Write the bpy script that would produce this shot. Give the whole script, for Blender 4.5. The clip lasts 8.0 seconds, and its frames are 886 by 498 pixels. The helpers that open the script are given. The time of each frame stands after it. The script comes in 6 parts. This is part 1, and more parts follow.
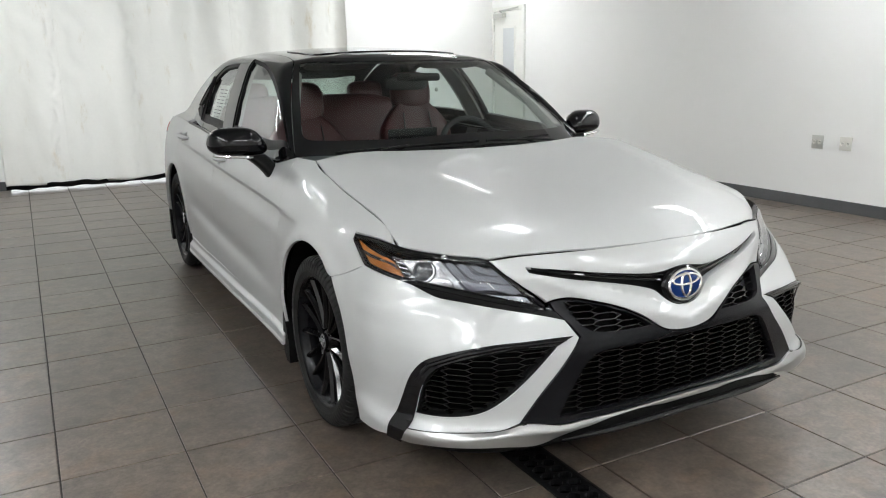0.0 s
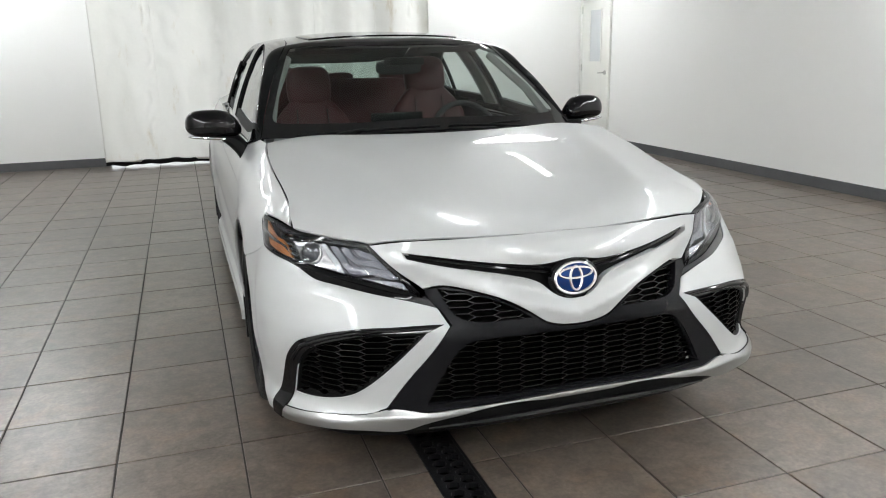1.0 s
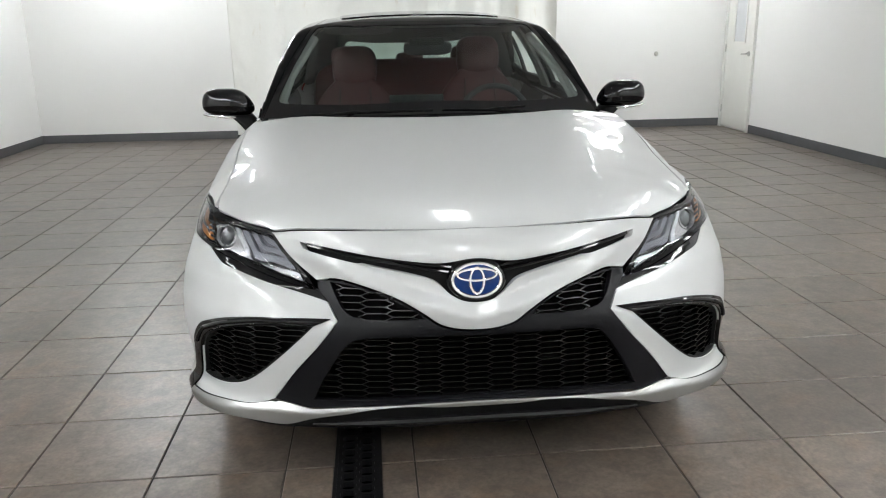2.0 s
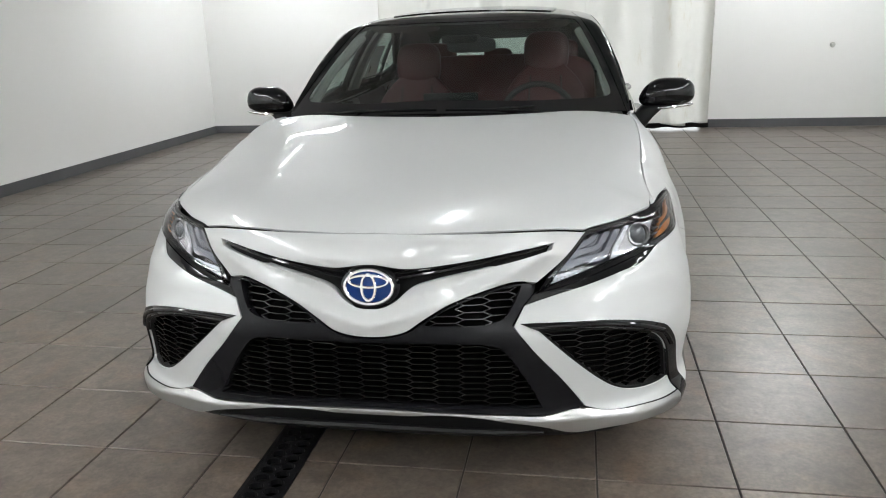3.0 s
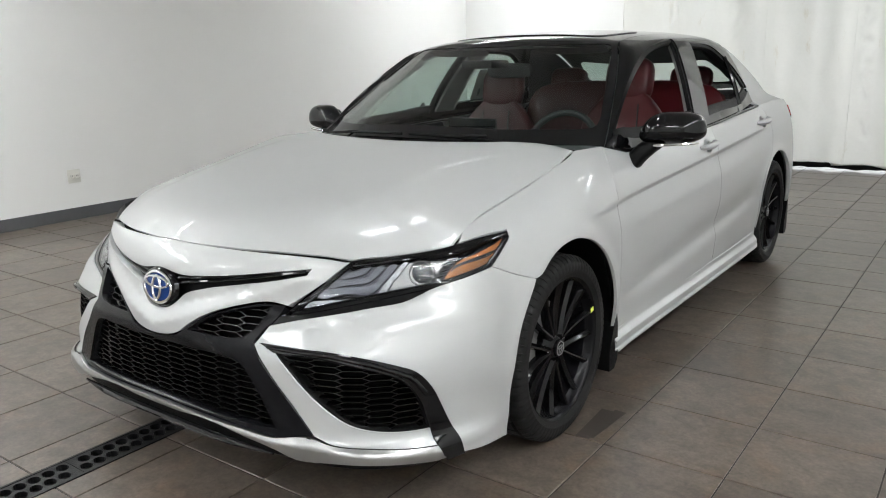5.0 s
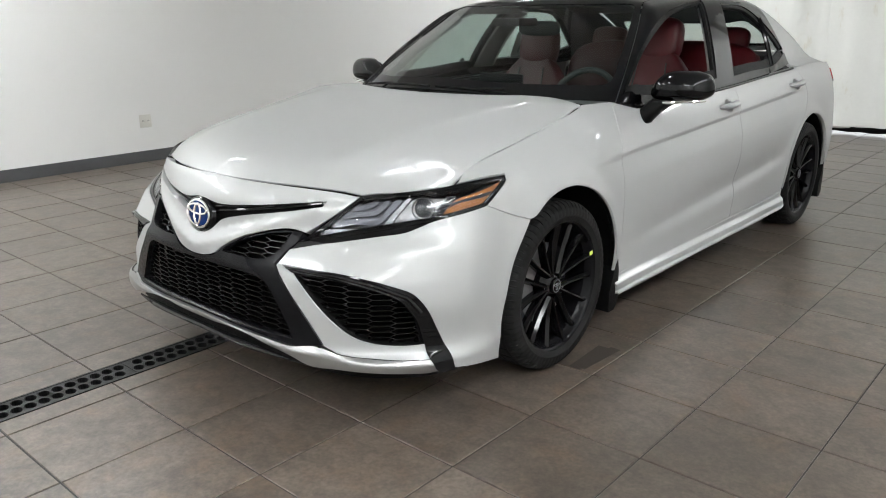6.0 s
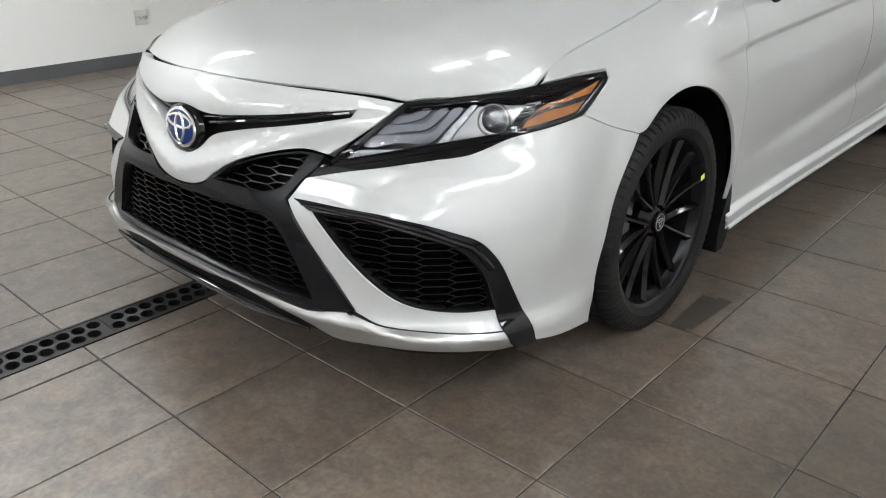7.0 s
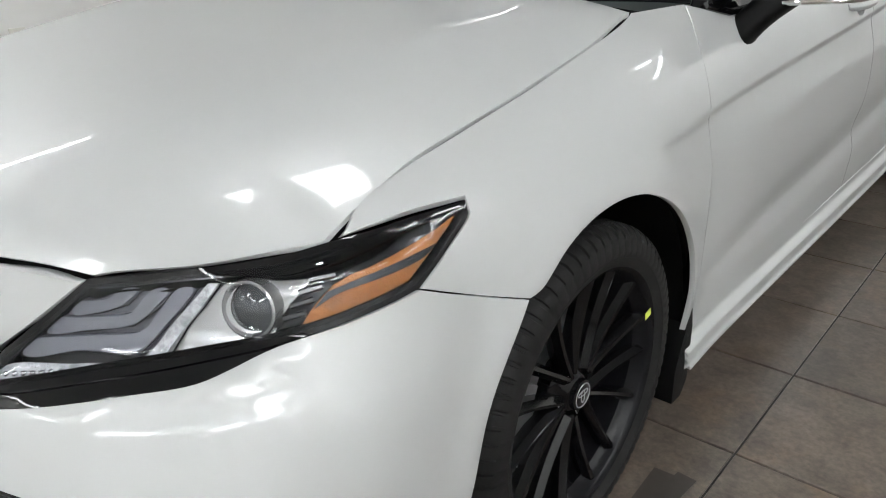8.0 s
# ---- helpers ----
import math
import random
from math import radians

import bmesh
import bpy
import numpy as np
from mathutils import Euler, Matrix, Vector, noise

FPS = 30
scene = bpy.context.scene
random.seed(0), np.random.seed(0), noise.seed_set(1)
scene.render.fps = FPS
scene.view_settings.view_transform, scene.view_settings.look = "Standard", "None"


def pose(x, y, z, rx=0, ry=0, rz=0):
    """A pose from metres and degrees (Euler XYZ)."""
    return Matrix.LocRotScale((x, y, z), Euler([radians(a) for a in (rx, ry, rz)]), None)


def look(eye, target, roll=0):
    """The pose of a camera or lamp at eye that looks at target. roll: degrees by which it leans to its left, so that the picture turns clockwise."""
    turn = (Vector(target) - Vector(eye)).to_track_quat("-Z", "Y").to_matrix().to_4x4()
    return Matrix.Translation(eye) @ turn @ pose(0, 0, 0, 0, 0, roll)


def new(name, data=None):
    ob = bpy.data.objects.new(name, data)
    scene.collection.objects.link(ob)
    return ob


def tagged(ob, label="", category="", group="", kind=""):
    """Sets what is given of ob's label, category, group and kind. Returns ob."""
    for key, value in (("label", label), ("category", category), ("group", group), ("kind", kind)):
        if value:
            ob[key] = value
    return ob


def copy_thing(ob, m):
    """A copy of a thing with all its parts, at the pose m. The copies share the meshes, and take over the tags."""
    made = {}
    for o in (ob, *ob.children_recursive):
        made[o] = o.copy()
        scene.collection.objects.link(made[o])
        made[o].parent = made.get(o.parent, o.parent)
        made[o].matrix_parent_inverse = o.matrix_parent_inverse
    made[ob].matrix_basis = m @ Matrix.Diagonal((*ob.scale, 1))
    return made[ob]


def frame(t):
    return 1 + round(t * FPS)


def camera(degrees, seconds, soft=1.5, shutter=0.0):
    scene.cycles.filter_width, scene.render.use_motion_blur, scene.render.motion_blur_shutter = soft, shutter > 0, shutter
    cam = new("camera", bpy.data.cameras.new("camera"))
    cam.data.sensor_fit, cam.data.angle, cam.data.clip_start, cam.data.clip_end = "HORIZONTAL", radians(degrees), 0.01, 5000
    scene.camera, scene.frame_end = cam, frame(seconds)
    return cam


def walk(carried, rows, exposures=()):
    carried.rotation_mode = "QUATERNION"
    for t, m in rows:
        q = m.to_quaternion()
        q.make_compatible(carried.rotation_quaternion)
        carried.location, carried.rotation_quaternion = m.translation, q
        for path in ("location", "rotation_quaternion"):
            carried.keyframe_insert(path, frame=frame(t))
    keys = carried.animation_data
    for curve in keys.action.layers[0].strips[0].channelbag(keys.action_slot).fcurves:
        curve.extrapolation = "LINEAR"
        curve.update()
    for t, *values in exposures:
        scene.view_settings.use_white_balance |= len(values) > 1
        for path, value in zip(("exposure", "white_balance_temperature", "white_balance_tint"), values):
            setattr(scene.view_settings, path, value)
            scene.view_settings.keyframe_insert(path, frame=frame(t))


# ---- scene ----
cam = camera(59.9, 8.0, soft=1.1)
PATH = [
    (0, (-1.782, -2.647, 1.339), (-0.862, -0.933, 0.873), -0.9),
    (0.5, (-1.436, -2.882, 1.349), (-0.659, -1.102, 0.872), -1.1),
    (1, (-1.088, -2.954, 1.33), (-0.48, -1.115, 0.83), -1.1),
    (1.5, (-0.705, -2.974, 1.34), (-0.306, -1.085, 0.815), -1.1),
    (1.7, (-0.534, -2.99, 1.33), (-0.226, -1.088, 0.794), -1.0),
    (2.8, (0.404, -2.925, 1.324), (0.165, -1.017, 0.775), -1.7),
    (3, (0.567, -2.89, 1.329), (0.222, -0.998, 0.78), -2.0),
    (3.5, (1.044, -2.793, 1.331), (0.447, -0.96, 0.798), -2.3),
    (4, (1.387, -2.569, 1.293), (0.558, -0.822, 0.783), -2.3),
    (4.5, (1.698, -2.307, 1.312), (0.682, -0.654, 0.827), -1.8),
    (4.7, (1.837, -2.234, 1.302), (0.762, -0.616, 0.826), -1.6),
    (5.8, (2.372, -2.349, 1.313), (1.116, -0.89, 0.771), -0.5),
    (6, (2.379, -2.35, 1.306), (1.114, -0.913, 0.729), -0.4),
    (6.5, (2.144, -2.163, 1.248), (0.881, -0.778, 0.551), -0.5),
    (7, (1.817, -1.919, 1.147), (0.57, -0.576, 0.346), -1.0),
    (7.5, (1.540, -1.578, 1.144), (0.322, -0.234, 0.282), -1.5),
    (7.7, (1.513, -1.390, 1.146), (0.302, -0.032, 0.268), -1.5),
    (8, (1.474, -1.067, 1.163), (0.278, 0.315, 0.35), -1.6),
]
walk(cam, [(t, look(eye, target, roll)) for t, eye, target, roll in PATH])

# ==== place ====

# ---- light ----
world = bpy.data.worlds.new("world")
scene.world = world
world.use_nodes = True
sky = world.node_tree.nodes.new("ShaderNodeTexSky")
sky.sky_type, sky.sun_disc, sky.sun_elevation, sky.sun_rotation = "NISHITA", False, radians(40), radians(200)
world.node_tree.links.new(sky.outputs[0], world.node_tree.nodes["Background"].inputs[0])
world.node_tree.nodes["Background"].inputs[1].default_value = 0.1
PANEL_GLOW = 36.5
scene.view_settings.exposure = 0.0

# ---- materials ----
def mat(name, color, rough=0.5, metal=0.0, coat=0.0, coat_rough=0.03, bump=0.0, scale=40.0, vary=0.0, vary_scale=3.0, rand=0.0, rough_vary=0.0, tint=None, spec=0.5):
    """A surface with grain: two noises vary the colour, the finer one also the relief."""
    m = bpy.data.materials.new(name)
    m.use_nodes = True
    nt = m.node_tree
    b = nt.nodes["Principled BSDF"]
    b.inputs["Roughness"].default_value, b.inputs["Metallic"].default_value = rough, metal
    b.inputs["Coat Weight"].default_value, b.inputs["Coat Roughness"].default_value = coat, coat_rough
    b.inputs["Base Color"].default_value = (*color, 1)
    b.inputs["Specular IOR Level"].default_value = spec
    if vary or bump or rand or rough_vary:
        co = nt.nodes.new("ShaderNodeTexCoord")
        big, fine = nt.nodes.new("ShaderNodeTexNoise"), nt.nodes.new("ShaderNodeTexNoise")
        for n, s in ((big, vary_scale), (fine, scale)):
            n.inputs["Scale"].default_value, n.inputs["Detail"].default_value = s, 6
            nt.links.new(co.outputs["Object"], n.inputs["Vector"])
        mix = nt.nodes.new("ShaderNodeMix")
        mix.data_type = "RGBA"
        mix.inputs[6].default_value = (*[c * (1 - vary) for c in color], 1)
        mix.inputs[7].default_value = (*[min(c * (1 + vary), 1) for c in (tint or color)], 1)
        add = nt.nodes.new("ShaderNodeMath")
        add.operation = "MULTIPLY_ADD"
        nt.links.new(fine.outputs["Fac"], add.inputs[0])
        add.inputs[1].default_value = 0.5
        nt.links.new(big.outputs["Fac"], add.inputs[2])
        ramp = nt.nodes.new("ShaderNodeMapRange")
        ramp.inputs["From Min"].default_value, ramp.inputs["From Max"].default_value = 0.55, 0.95
        nt.links.new(add.outputs[0], ramp.inputs["Value"])
        nt.links.new(ramp.outputs[0], mix.inputs[0])
        last = mix.outputs[2]
        if rand:
            info, hsv, mr = nt.nodes.new("ShaderNodeObjectInfo"), nt.nodes.new("ShaderNodeHueSaturation"), nt.nodes.new("ShaderNodeMapRange")
            mr.inputs["To Min"].default_value, mr.inputs["To Max"].default_value = 1 - rand, 1 + rand
            nt.links.new(info.outputs["Random"], mr.inputs["Value"])
            nt.links.new(mr.outputs[0], hsv.inputs["Value"])
            nt.links.new(last, hsv.inputs["Color"])
            last = hsv.outputs[0]
        nt.links.new(last, b.inputs["Base Color"])
        if rough_vary:
            rr = nt.nodes.new("ShaderNodeMapRange")
            rr.inputs["To Min"].default_value, rr.inputs["To Max"].default_value = rough - rough_vary, rough + rough_vary
            nt.links.new(big.outputs["Fac"], rr.inputs["Value"])
            nt.links.new(rr.outputs[0], b.inputs["Roughness"])
        if bump:
            bp = nt.nodes.new("ShaderNodeBump")
            bp.inputs["Strength"].default_value, bp.inputs["Distance"].default_value = 1.0, bump
            nt.links.new(fine.outputs["Fac"], bp.inputs["Height"])
            nt.links.new(bp.outputs[0], b.inputs["Normal"])
    return m


def glass(name, tint, gloss=1.5, rough=0.0):
    """A thin pane: clear, with the sheen of its two faces, which grows at grazing angles."""
    m = bpy.data.materials.new(name)
    m.use_nodes = True
    nt = m.node_tree
    nt.nodes.remove(nt.nodes["Principled BSDF"])
    t, g, f, mx = (nt.nodes.new("ShaderNode" + k) for k in ("BsdfTransparent", "BsdfGlossy", "LayerWeight", "MixShader"))
    t.inputs[0].default_value = (*tint, 1)
    g.inputs["Roughness"].default_value = rough
    f.inputs[0].default_value = 0.5
    pw, sc, up, dn, q = (nt.nodes.new("ShaderNodeMath") for _ in range(5))
    pw.operation, sc.operation, up.operation, dn.operation, q.operation = "POWER", "MULTIPLY_ADD", "MULTIPLY", "ADD", "DIVIDE"
    f0 = ((gloss - 1) / (gloss + 1)) ** 2
    pw.inputs[1].default_value = 5.0
    sc.inputs[1].default_value, sc.inputs[2].default_value = 1 - f0, f0
    up.inputs[1].default_value, dn.inputs[1].default_value = 2.0, 1.0
    nt.links.new(f.outputs["Facing"], pw.inputs[0])
    nt.links.new(pw.outputs[0], sc.inputs[0])
    nt.links.new(sc.outputs[0], up.inputs[0])
    nt.links.new(sc.outputs[0], dn.inputs[0])
    nt.links.new(up.outputs[0], q.inputs[0])
    nt.links.new(dn.outputs[0], q.inputs[1])
    nt.links.new(q.outputs[0], mx.inputs[0])
    nt.links.new(t.outputs[0], mx.inputs[1])
    nt.links.new(g.outputs[0], mx.inputs[2])
    nt.links.new(mx.outputs[0], nt.nodes["Material Output"].inputs[0])
    return m


def glow(name, color, strength):
    m = bpy.data.materials.new(name)
    m.use_nodes = True
    b = m.node_tree.nodes["Principled BSDF"]
    b.inputs["Base Color"].default_value = (*color, 1)
    b.inputs["Emission Color"].default_value, b.inputs["Emission Strength"].default_value = (*color, 1), strength
    return m


PAINT = mat("pearl_white_paint", (0.405, 0.412, 0.409), 0.38, 0.12, 0.45, 0.02, vary=0.015, vary_scale=2, scale=900, spec=0.3)
BLACKPAINT = mat("gloss_black_paint", (0.003, 0.003, 0.0035), 0.05, spec=0.3)
PIANO = mat("piano_black_plastic", (0.004, 0.004, 0.0045), 0.06, spec=0.3)
SATIN = mat("gunmetal_plastic", (0.005, 0.005, 0.006), 0.27, 0.0, 0.0, 0.2, vary=0.06, scale=700, spec=0.13)
BLACK = mat("black_textured_plastic", (0.003, 0.003, 0.003), 0.5, bump=0.0004, scale=900, vary=0.1, spec=0.12)
MESHBLACK = mat("grille_black_plastic", (0.003, 0.003, 0.003), 0.25, 0.0, 0.0, 0.15, vary=0.1, scale=300, spec=0.28)
# Near-black: shade of gaps and cavities put into the colour; also liners, underbody
VOID = mat("cavity_shade_black", (0.002, 0.002, 0.002), 0.9, spec=0.1)
SILVER = mat("silver_painted_plastic", (0.30, 0.30, 0.295), 0.28, 0.9, 0.2, 0.1, vary=0.03, scale=600)
CHROME = mat("chrome", (0.8, 0.8, 0.8), 0.08, 1.0)
RUBBER = mat("tyre_rubber", (0.011, 0.0108, 0.0107), 0.62, bump=0.0006, scale=350, vary=0.2, vary_scale=14, spec=0.15)
ALLOY = mat("gloss_black_alloy", (0.003, 0.003, 0.0033), 0.09, 0.0, 0.0, 0.05, vary=0.05, spec=0.28)
STEEL = mat("brake_steel", (0.30, 0.30, 0.305), 0.4, 0.9, vary=0.12, scale=120)
RED = mat("red_leather", (0.070, 0.0025, 0.005), 0.42, bump=0.0006, scale=420, vary=0.10, vary_scale=9)
TRIM = mat("charcoal_cabin_plastic", (0.018, 0.019, 0.020), 0.6, bump=0.0004, scale=800, vary=0.08)
DASH = mat("soft_dashboard_plastic", (0.085, 0.092, 0.094), 0.6, bump=0.0003, scale=500, vary=0.05)
HEADLINER = mat("grey_headliner_fabric", (0.26, 0.26, 0.25), 0.9, bump=0.0006, scale=700, vary=0.06)
SCREEN = glass("windscreen_glass", (0.56, 0.65, 0.615), 1.32)
PANE = glass("side_glass", (0.70, 0.79, 0.75), 1.52)
LENS = glass("lamp_lens", (0.86, 0.865, 0.88), 1.24)
AMBER = mat("amber_reflector", (0.34, 0.110, 0.010), 0.34, 0.0, 0.2, 0.05, bump=0.0012, scale=240, vary=0.22, vary_scale=30)
LAMPGREY = mat("lamp_bezel_silver", (0.46, 0.46, 0.46), 0.26, 0.7, 0.4, 0.05, vary=0.1, scale=60)
LAMPDARK = mat("lamp_bezel_dark", (0.03, 0.03, 0.033), 0.25, 0.2, 0.4, 0.06)
LEDBAR = mat("frosted_led_guide", (0.17, 0.175, 0.20), 0.25, 0.1, 0.5, 0.05)
LEDBACK = mat("lamp_panel_lavender_grey", (0.06, 0.06, 0.075), 0.3, 0.3, 0.5, 0.05)
BULB = mat("projector_glass", (0.09, 0.095, 0.10), 0.05, 0.5, 0.6, 0.0)
TAILRED = mat("tail_lamp_red", (0.35, 0.01, 0.012), 0.1, 0.0, 1.0, 0.02)
BLUE = mat("badge_blue_enamel", (0.004, 0.024, 0.115), 0.2, 0.0, 0.15, 0.02, spec=0.25)
DRL = mat("clear_ribbed_strip", (0.50, 0.51, 0.53), 0.2, 0.4, 0.5, 0.05, bump=0.002, scale=260, vary=0.35, vary_scale=90)
STICKER = mat("yellow_green_sticker", (0.62, 0.70, 0.10), 0.6)
PAPER = mat("white_paper", (0.78, 0.79, 0.77), 0.8)

WALL = mat("white_wall_paint", (0.84, 0.84, 0.825), 0.62, bump=0.0006, scale=150, vary=0.012, vary_scale=0.8)
CEIL = mat("white_ceiling", (0.66, 0.66, 0.655), 0.85, bump=0.0012, scale=120, vary=0.02)
BASE = mat("dark_grey_rubber_base", (0.085, 0.087, 0.092), 0.5, vary=0.10, scale=30)
DOORM = mat("cream_painted_door", (0.78, 0.78, 0.74), 0.42, vary=0.015, scale=20)
FROST = mat("frosted_window", (0.60, 0.62, 0.63), 0.3, vary=0.03)
GROUT = mat("dark_grout", (0.035, 0.032, 0.030), 0.85, bump=0.001, scale=200, vary=0.25)
DRAIN = mat("black_drain_plastic", (0.006, 0.006, 0.0065), 0.42, bump=0.0006, scale=160, vary=0.25, spec=0.25)
PLATE = mat("ivory_outlet_plastic", (0.72, 0.71, 0.66), 0.35)
STEELP = mat("brushed_steel_plate", (0.55, 0.55, 0.52), 0.35, 0.8, vary=0.06)
TAPE = mat("dark_tape", (0.042, 0.036, 0.031), 0.4, vary=0.15, scale=50)
LAMPGLOW = glow("light_panel_diffuser", (0.97, 1.0, 1.02), PANEL_GLOW)
OUTGLOW = glow("daylight_outside", (0.95, 0.98, 1.0), 2.5)


def tile_material():
    """Slate-look porcelain: each tile has its own grey-brown clouds, rusty patches, fine grain and a soft uneven sheen; worn dirt runs on over the floor."""
    m = bpy.data.materials.new("slate_porcelain")
    m.use_nodes = True
    nt = m.node_tree
    b = nt.nodes["Principled BSDF"]
    b.inputs["Specular IOR Level"].default_value = 0.6

    def node(kind, **put_in):
        n = nt.nodes.new("ShaderNode" + kind)
        for k, v in put_in.items():
            if hasattr(v, "is_output"):
                nt.links.new(v, n.inputs[int(k[1:])])
            else:
                n.inputs[int(k[1:])].default_value = v
        return n

    def maths(op, *a):
        n = node("Math", **{"i%d" % i: v for i, v in enumerate(a)})
        n.operation = op
        return n.outputs[0]

    def cloud(where, scale, detail, rough, bend=0.0):
        n = nt.nodes.new("ShaderNodeTexNoise")
        for k, v in (("Scale", scale), ("Detail", detail), ("Roughness", rough), ("Distortion", bend)):
            n.inputs[k].default_value = v
        nt.links.new(where, n.inputs["Vector"])
        return n.outputs["Fac"]

    def span(v, a, c, d, e):
        return node("MapRange", i0=v, i1=a, i2=c, i3=d, i4=e).outputs[0]

    def blend(fac, p, q):
        n = nt.nodes.new("ShaderNodeMix")
        n.data_type = "RGBA"
        for i, v in ((0, fac), (6, p), (7, q)):
            if hasattr(v, "is_output"):
                nt.links.new(v, n.inputs[i])
            else:
                n.inputs[i].default_value = v
        return n.outputs[2]

    geo, info = nt.nodes.new("ShaderNodeNewGeometry"), nt.nodes.new("ShaderNodeObjectInfo")
    own = maths("ADD", info.outputs["Random"], geo.outputs["Random Per Island"])
    shift = maths("MULTIPLY", own, 61.0)
    at = nt.nodes.new("ShaderNodeVectorMath")
    at.operation = "ADD"
    nt.links.new(geo.outputs["Position"], at.inputs[0])
    nt.links.new(shift, at.inputs[1])
    at = at.outputs[0]
    clouds, spots, grain = cloud(at, 3.2, 8, 0.62, 0.7), cloud(at, 15, 8, 0.68, 0.4), cloud(at, 70, 5, 0.65)
    tone = maths("MULTIPLY_ADD", spots, 0.65, maths("MULTIPLY", clouds, 0.35))
    c = blend(span(tone, 0.40, 0.62, 0, 1), (0.066, 0.053, 0.043, 1), (0.138, 0.112, 0.091, 1))
    c = blend(span(cloud(at, 6.0, 7, 0.6, 0.5), 0.52, 0.70, 0, 0.55), c, (0.140, 0.090, 0.056, 1))
    c = blend(span(cloud(geo.outputs["Position"], 0.9, 6, 0.6), 0.50, 0.68, 0, 0.5), c, (0.055, 0.047, 0.040, 1))
    hsv = nt.nodes.new("ShaderNodeHueSaturation")
    light = maths("MULTIPLY", span(grain, 0.35, 0.65, 0.78, 1.22), span(maths("FRACT", maths("MULTIPLY", own, 7.3)), 0, 1, 0.90, 1.10))
    nt.links.new(light, hsv.inputs["Value"])
    nt.links.new(c, hsv.inputs["Color"])
    nt.links.new(hsv.outputs[0], b.inputs["Base Color"])
    b.inputs["Roughness"].default_value = 0.32
    bp = nt.nodes.new("ShaderNodeBump")
    bp.inputs["Strength"].default_value, bp.inputs["Distance"].default_value = 0.3, 0.0002
    nt.links.new(grain, bp.inputs["Height"])
    nt.links.new(bp.outputs[0], b.inputs["Normal"])
    return m


TILE = tile_material()


def curtain_material():
    m = mat("white_vinyl_curtain", (0.85, 0.845, 0.81), 0.55, bump=0.0015, scale=30, vary=0.02, vary_scale=1.2)
    nt = m.node_tree
    b = nt.nodes["Principled BSDF"]
    old = b.inputs["Base Color"].links[0].from_socket
    co, mp, n, r, mx = (nt.nodes.new("ShaderNode" + k) for k in ("TexCoord", "Mapping", "TexNoise", "MapRange", "Mix"))
    mp.inputs["Scale"].default_value = (2.2, 2.2, 0.7)
    n.inputs["Scale"].default_value, n.inputs["Detail"].default_value = 2.4, 9
    n.inputs["Roughness"].default_value = 0.7
    r.inputs["From Min"].default_value, r.inputs["From Max"].default_value = 0.59, 0.80
    mx.data_type = "RGBA"
    mx.inputs[7].default_value = (0.64, 0.57, 0.44, 1)
    nt.links.new(co.outputs["Object"], mp.inputs[0])
    nt.links.new(mp.outputs[0], n.inputs["Vector"])
    nt.links.new(n.outputs["Fac"], r.inputs["Value"])
    nt.links.new(r.outputs[0], mx.inputs[0])
    nt.links.new(old, mx.inputs[6])
    nt.links.new(mx.outputs[2], b.inputs["Base Color"])
    return m


CURTAIN = curtain_material()

# ---- building tools ----
from mathutils.geometry import delaunay_2d_cdt as delaunay

def put(name, mesh, material, parent=None, label=""):
    for mt in (material if isinstance(material, (list, tuple)) else [material]):
        mesh.materials.append(mt)
    ob = new(name, mesh)
    ob.parent = parent
    return tagged(ob, label)


def part(name, bm, material, parent=None, label="", smooth=True, sharp=35):
    """One bmesh as one object; edges sharper than the angle stay crisp."""
    bmesh.ops.recalc_face_normals(bm, faces=bm.faces)
    for f in bm.faces:
        f.smooth = smooth
    for e in bm.edges:
        if len(e.link_faces) == 2 and e.calc_face_angle(0) > radians(sharp):
            e.smooth = False
    me = bpy.data.meshes.new(name)
    bm.to_mesh(me)
    bm.free()
    return put(name, me, material, parent, label)


def thing(name, label, category, at=(0, 0, 0), group="", kind=""):
    ob = new(name)
    ob.location = at
    return tagged(ob, label, category, group, kind)


def box(bm, x0, x1, y0, y1, z0, z1, m=None, bevel=0.0):
    t = Matrix.Translation(((x0 + x1) / 2, (y0 + y1) / 2, (z0 + z1) / 2)) @ Matrix.Diagonal((abs(x1 - x0), abs(y1 - y0), abs(z1 - z0), 1))
    made = bmesh.ops.create_cube(bm, size=1, matrix=t)["verts"]
    if bevel:
        edges = list({e for v in made for e in v.link_edges})
        got = bmesh.ops.bevel(bm, geom=edges, offset=bevel, segments=2, affect="EDGES", profile=0.6)
        made = list({v for f in got["faces"] for v in f.verts} | {v for v in made if v.is_valid})
    if m is not None:
        bmesh.ops.transform(bm, matrix=m, verts=made)
    return made


def lathe(bm, profile, steps, axis_m=None, closed=False):
    """Turns (radius, x) pairs round the x axis."""
    rings = []
    for i in range(steps):
        a = 2 * math.pi * i / steps
        rings.append([bm.verts.new((x, r * math.cos(a), r * math.sin(a))) for r, x in profile])
    n = len(profile)
    made = [v for r in rings for v in r]
    for i in range(steps):
        p, q = rings[i], rings[(i + 1) % steps]
        for j in range(n if closed else n - 1):
            k = (j + 1) % n
            bm.faces.new((p[j], p[k], q[k], q[j]))
    if axis_m is not None:
        bmesh.ops.transform(bm, matrix=axis_m, verts=made)
    return made


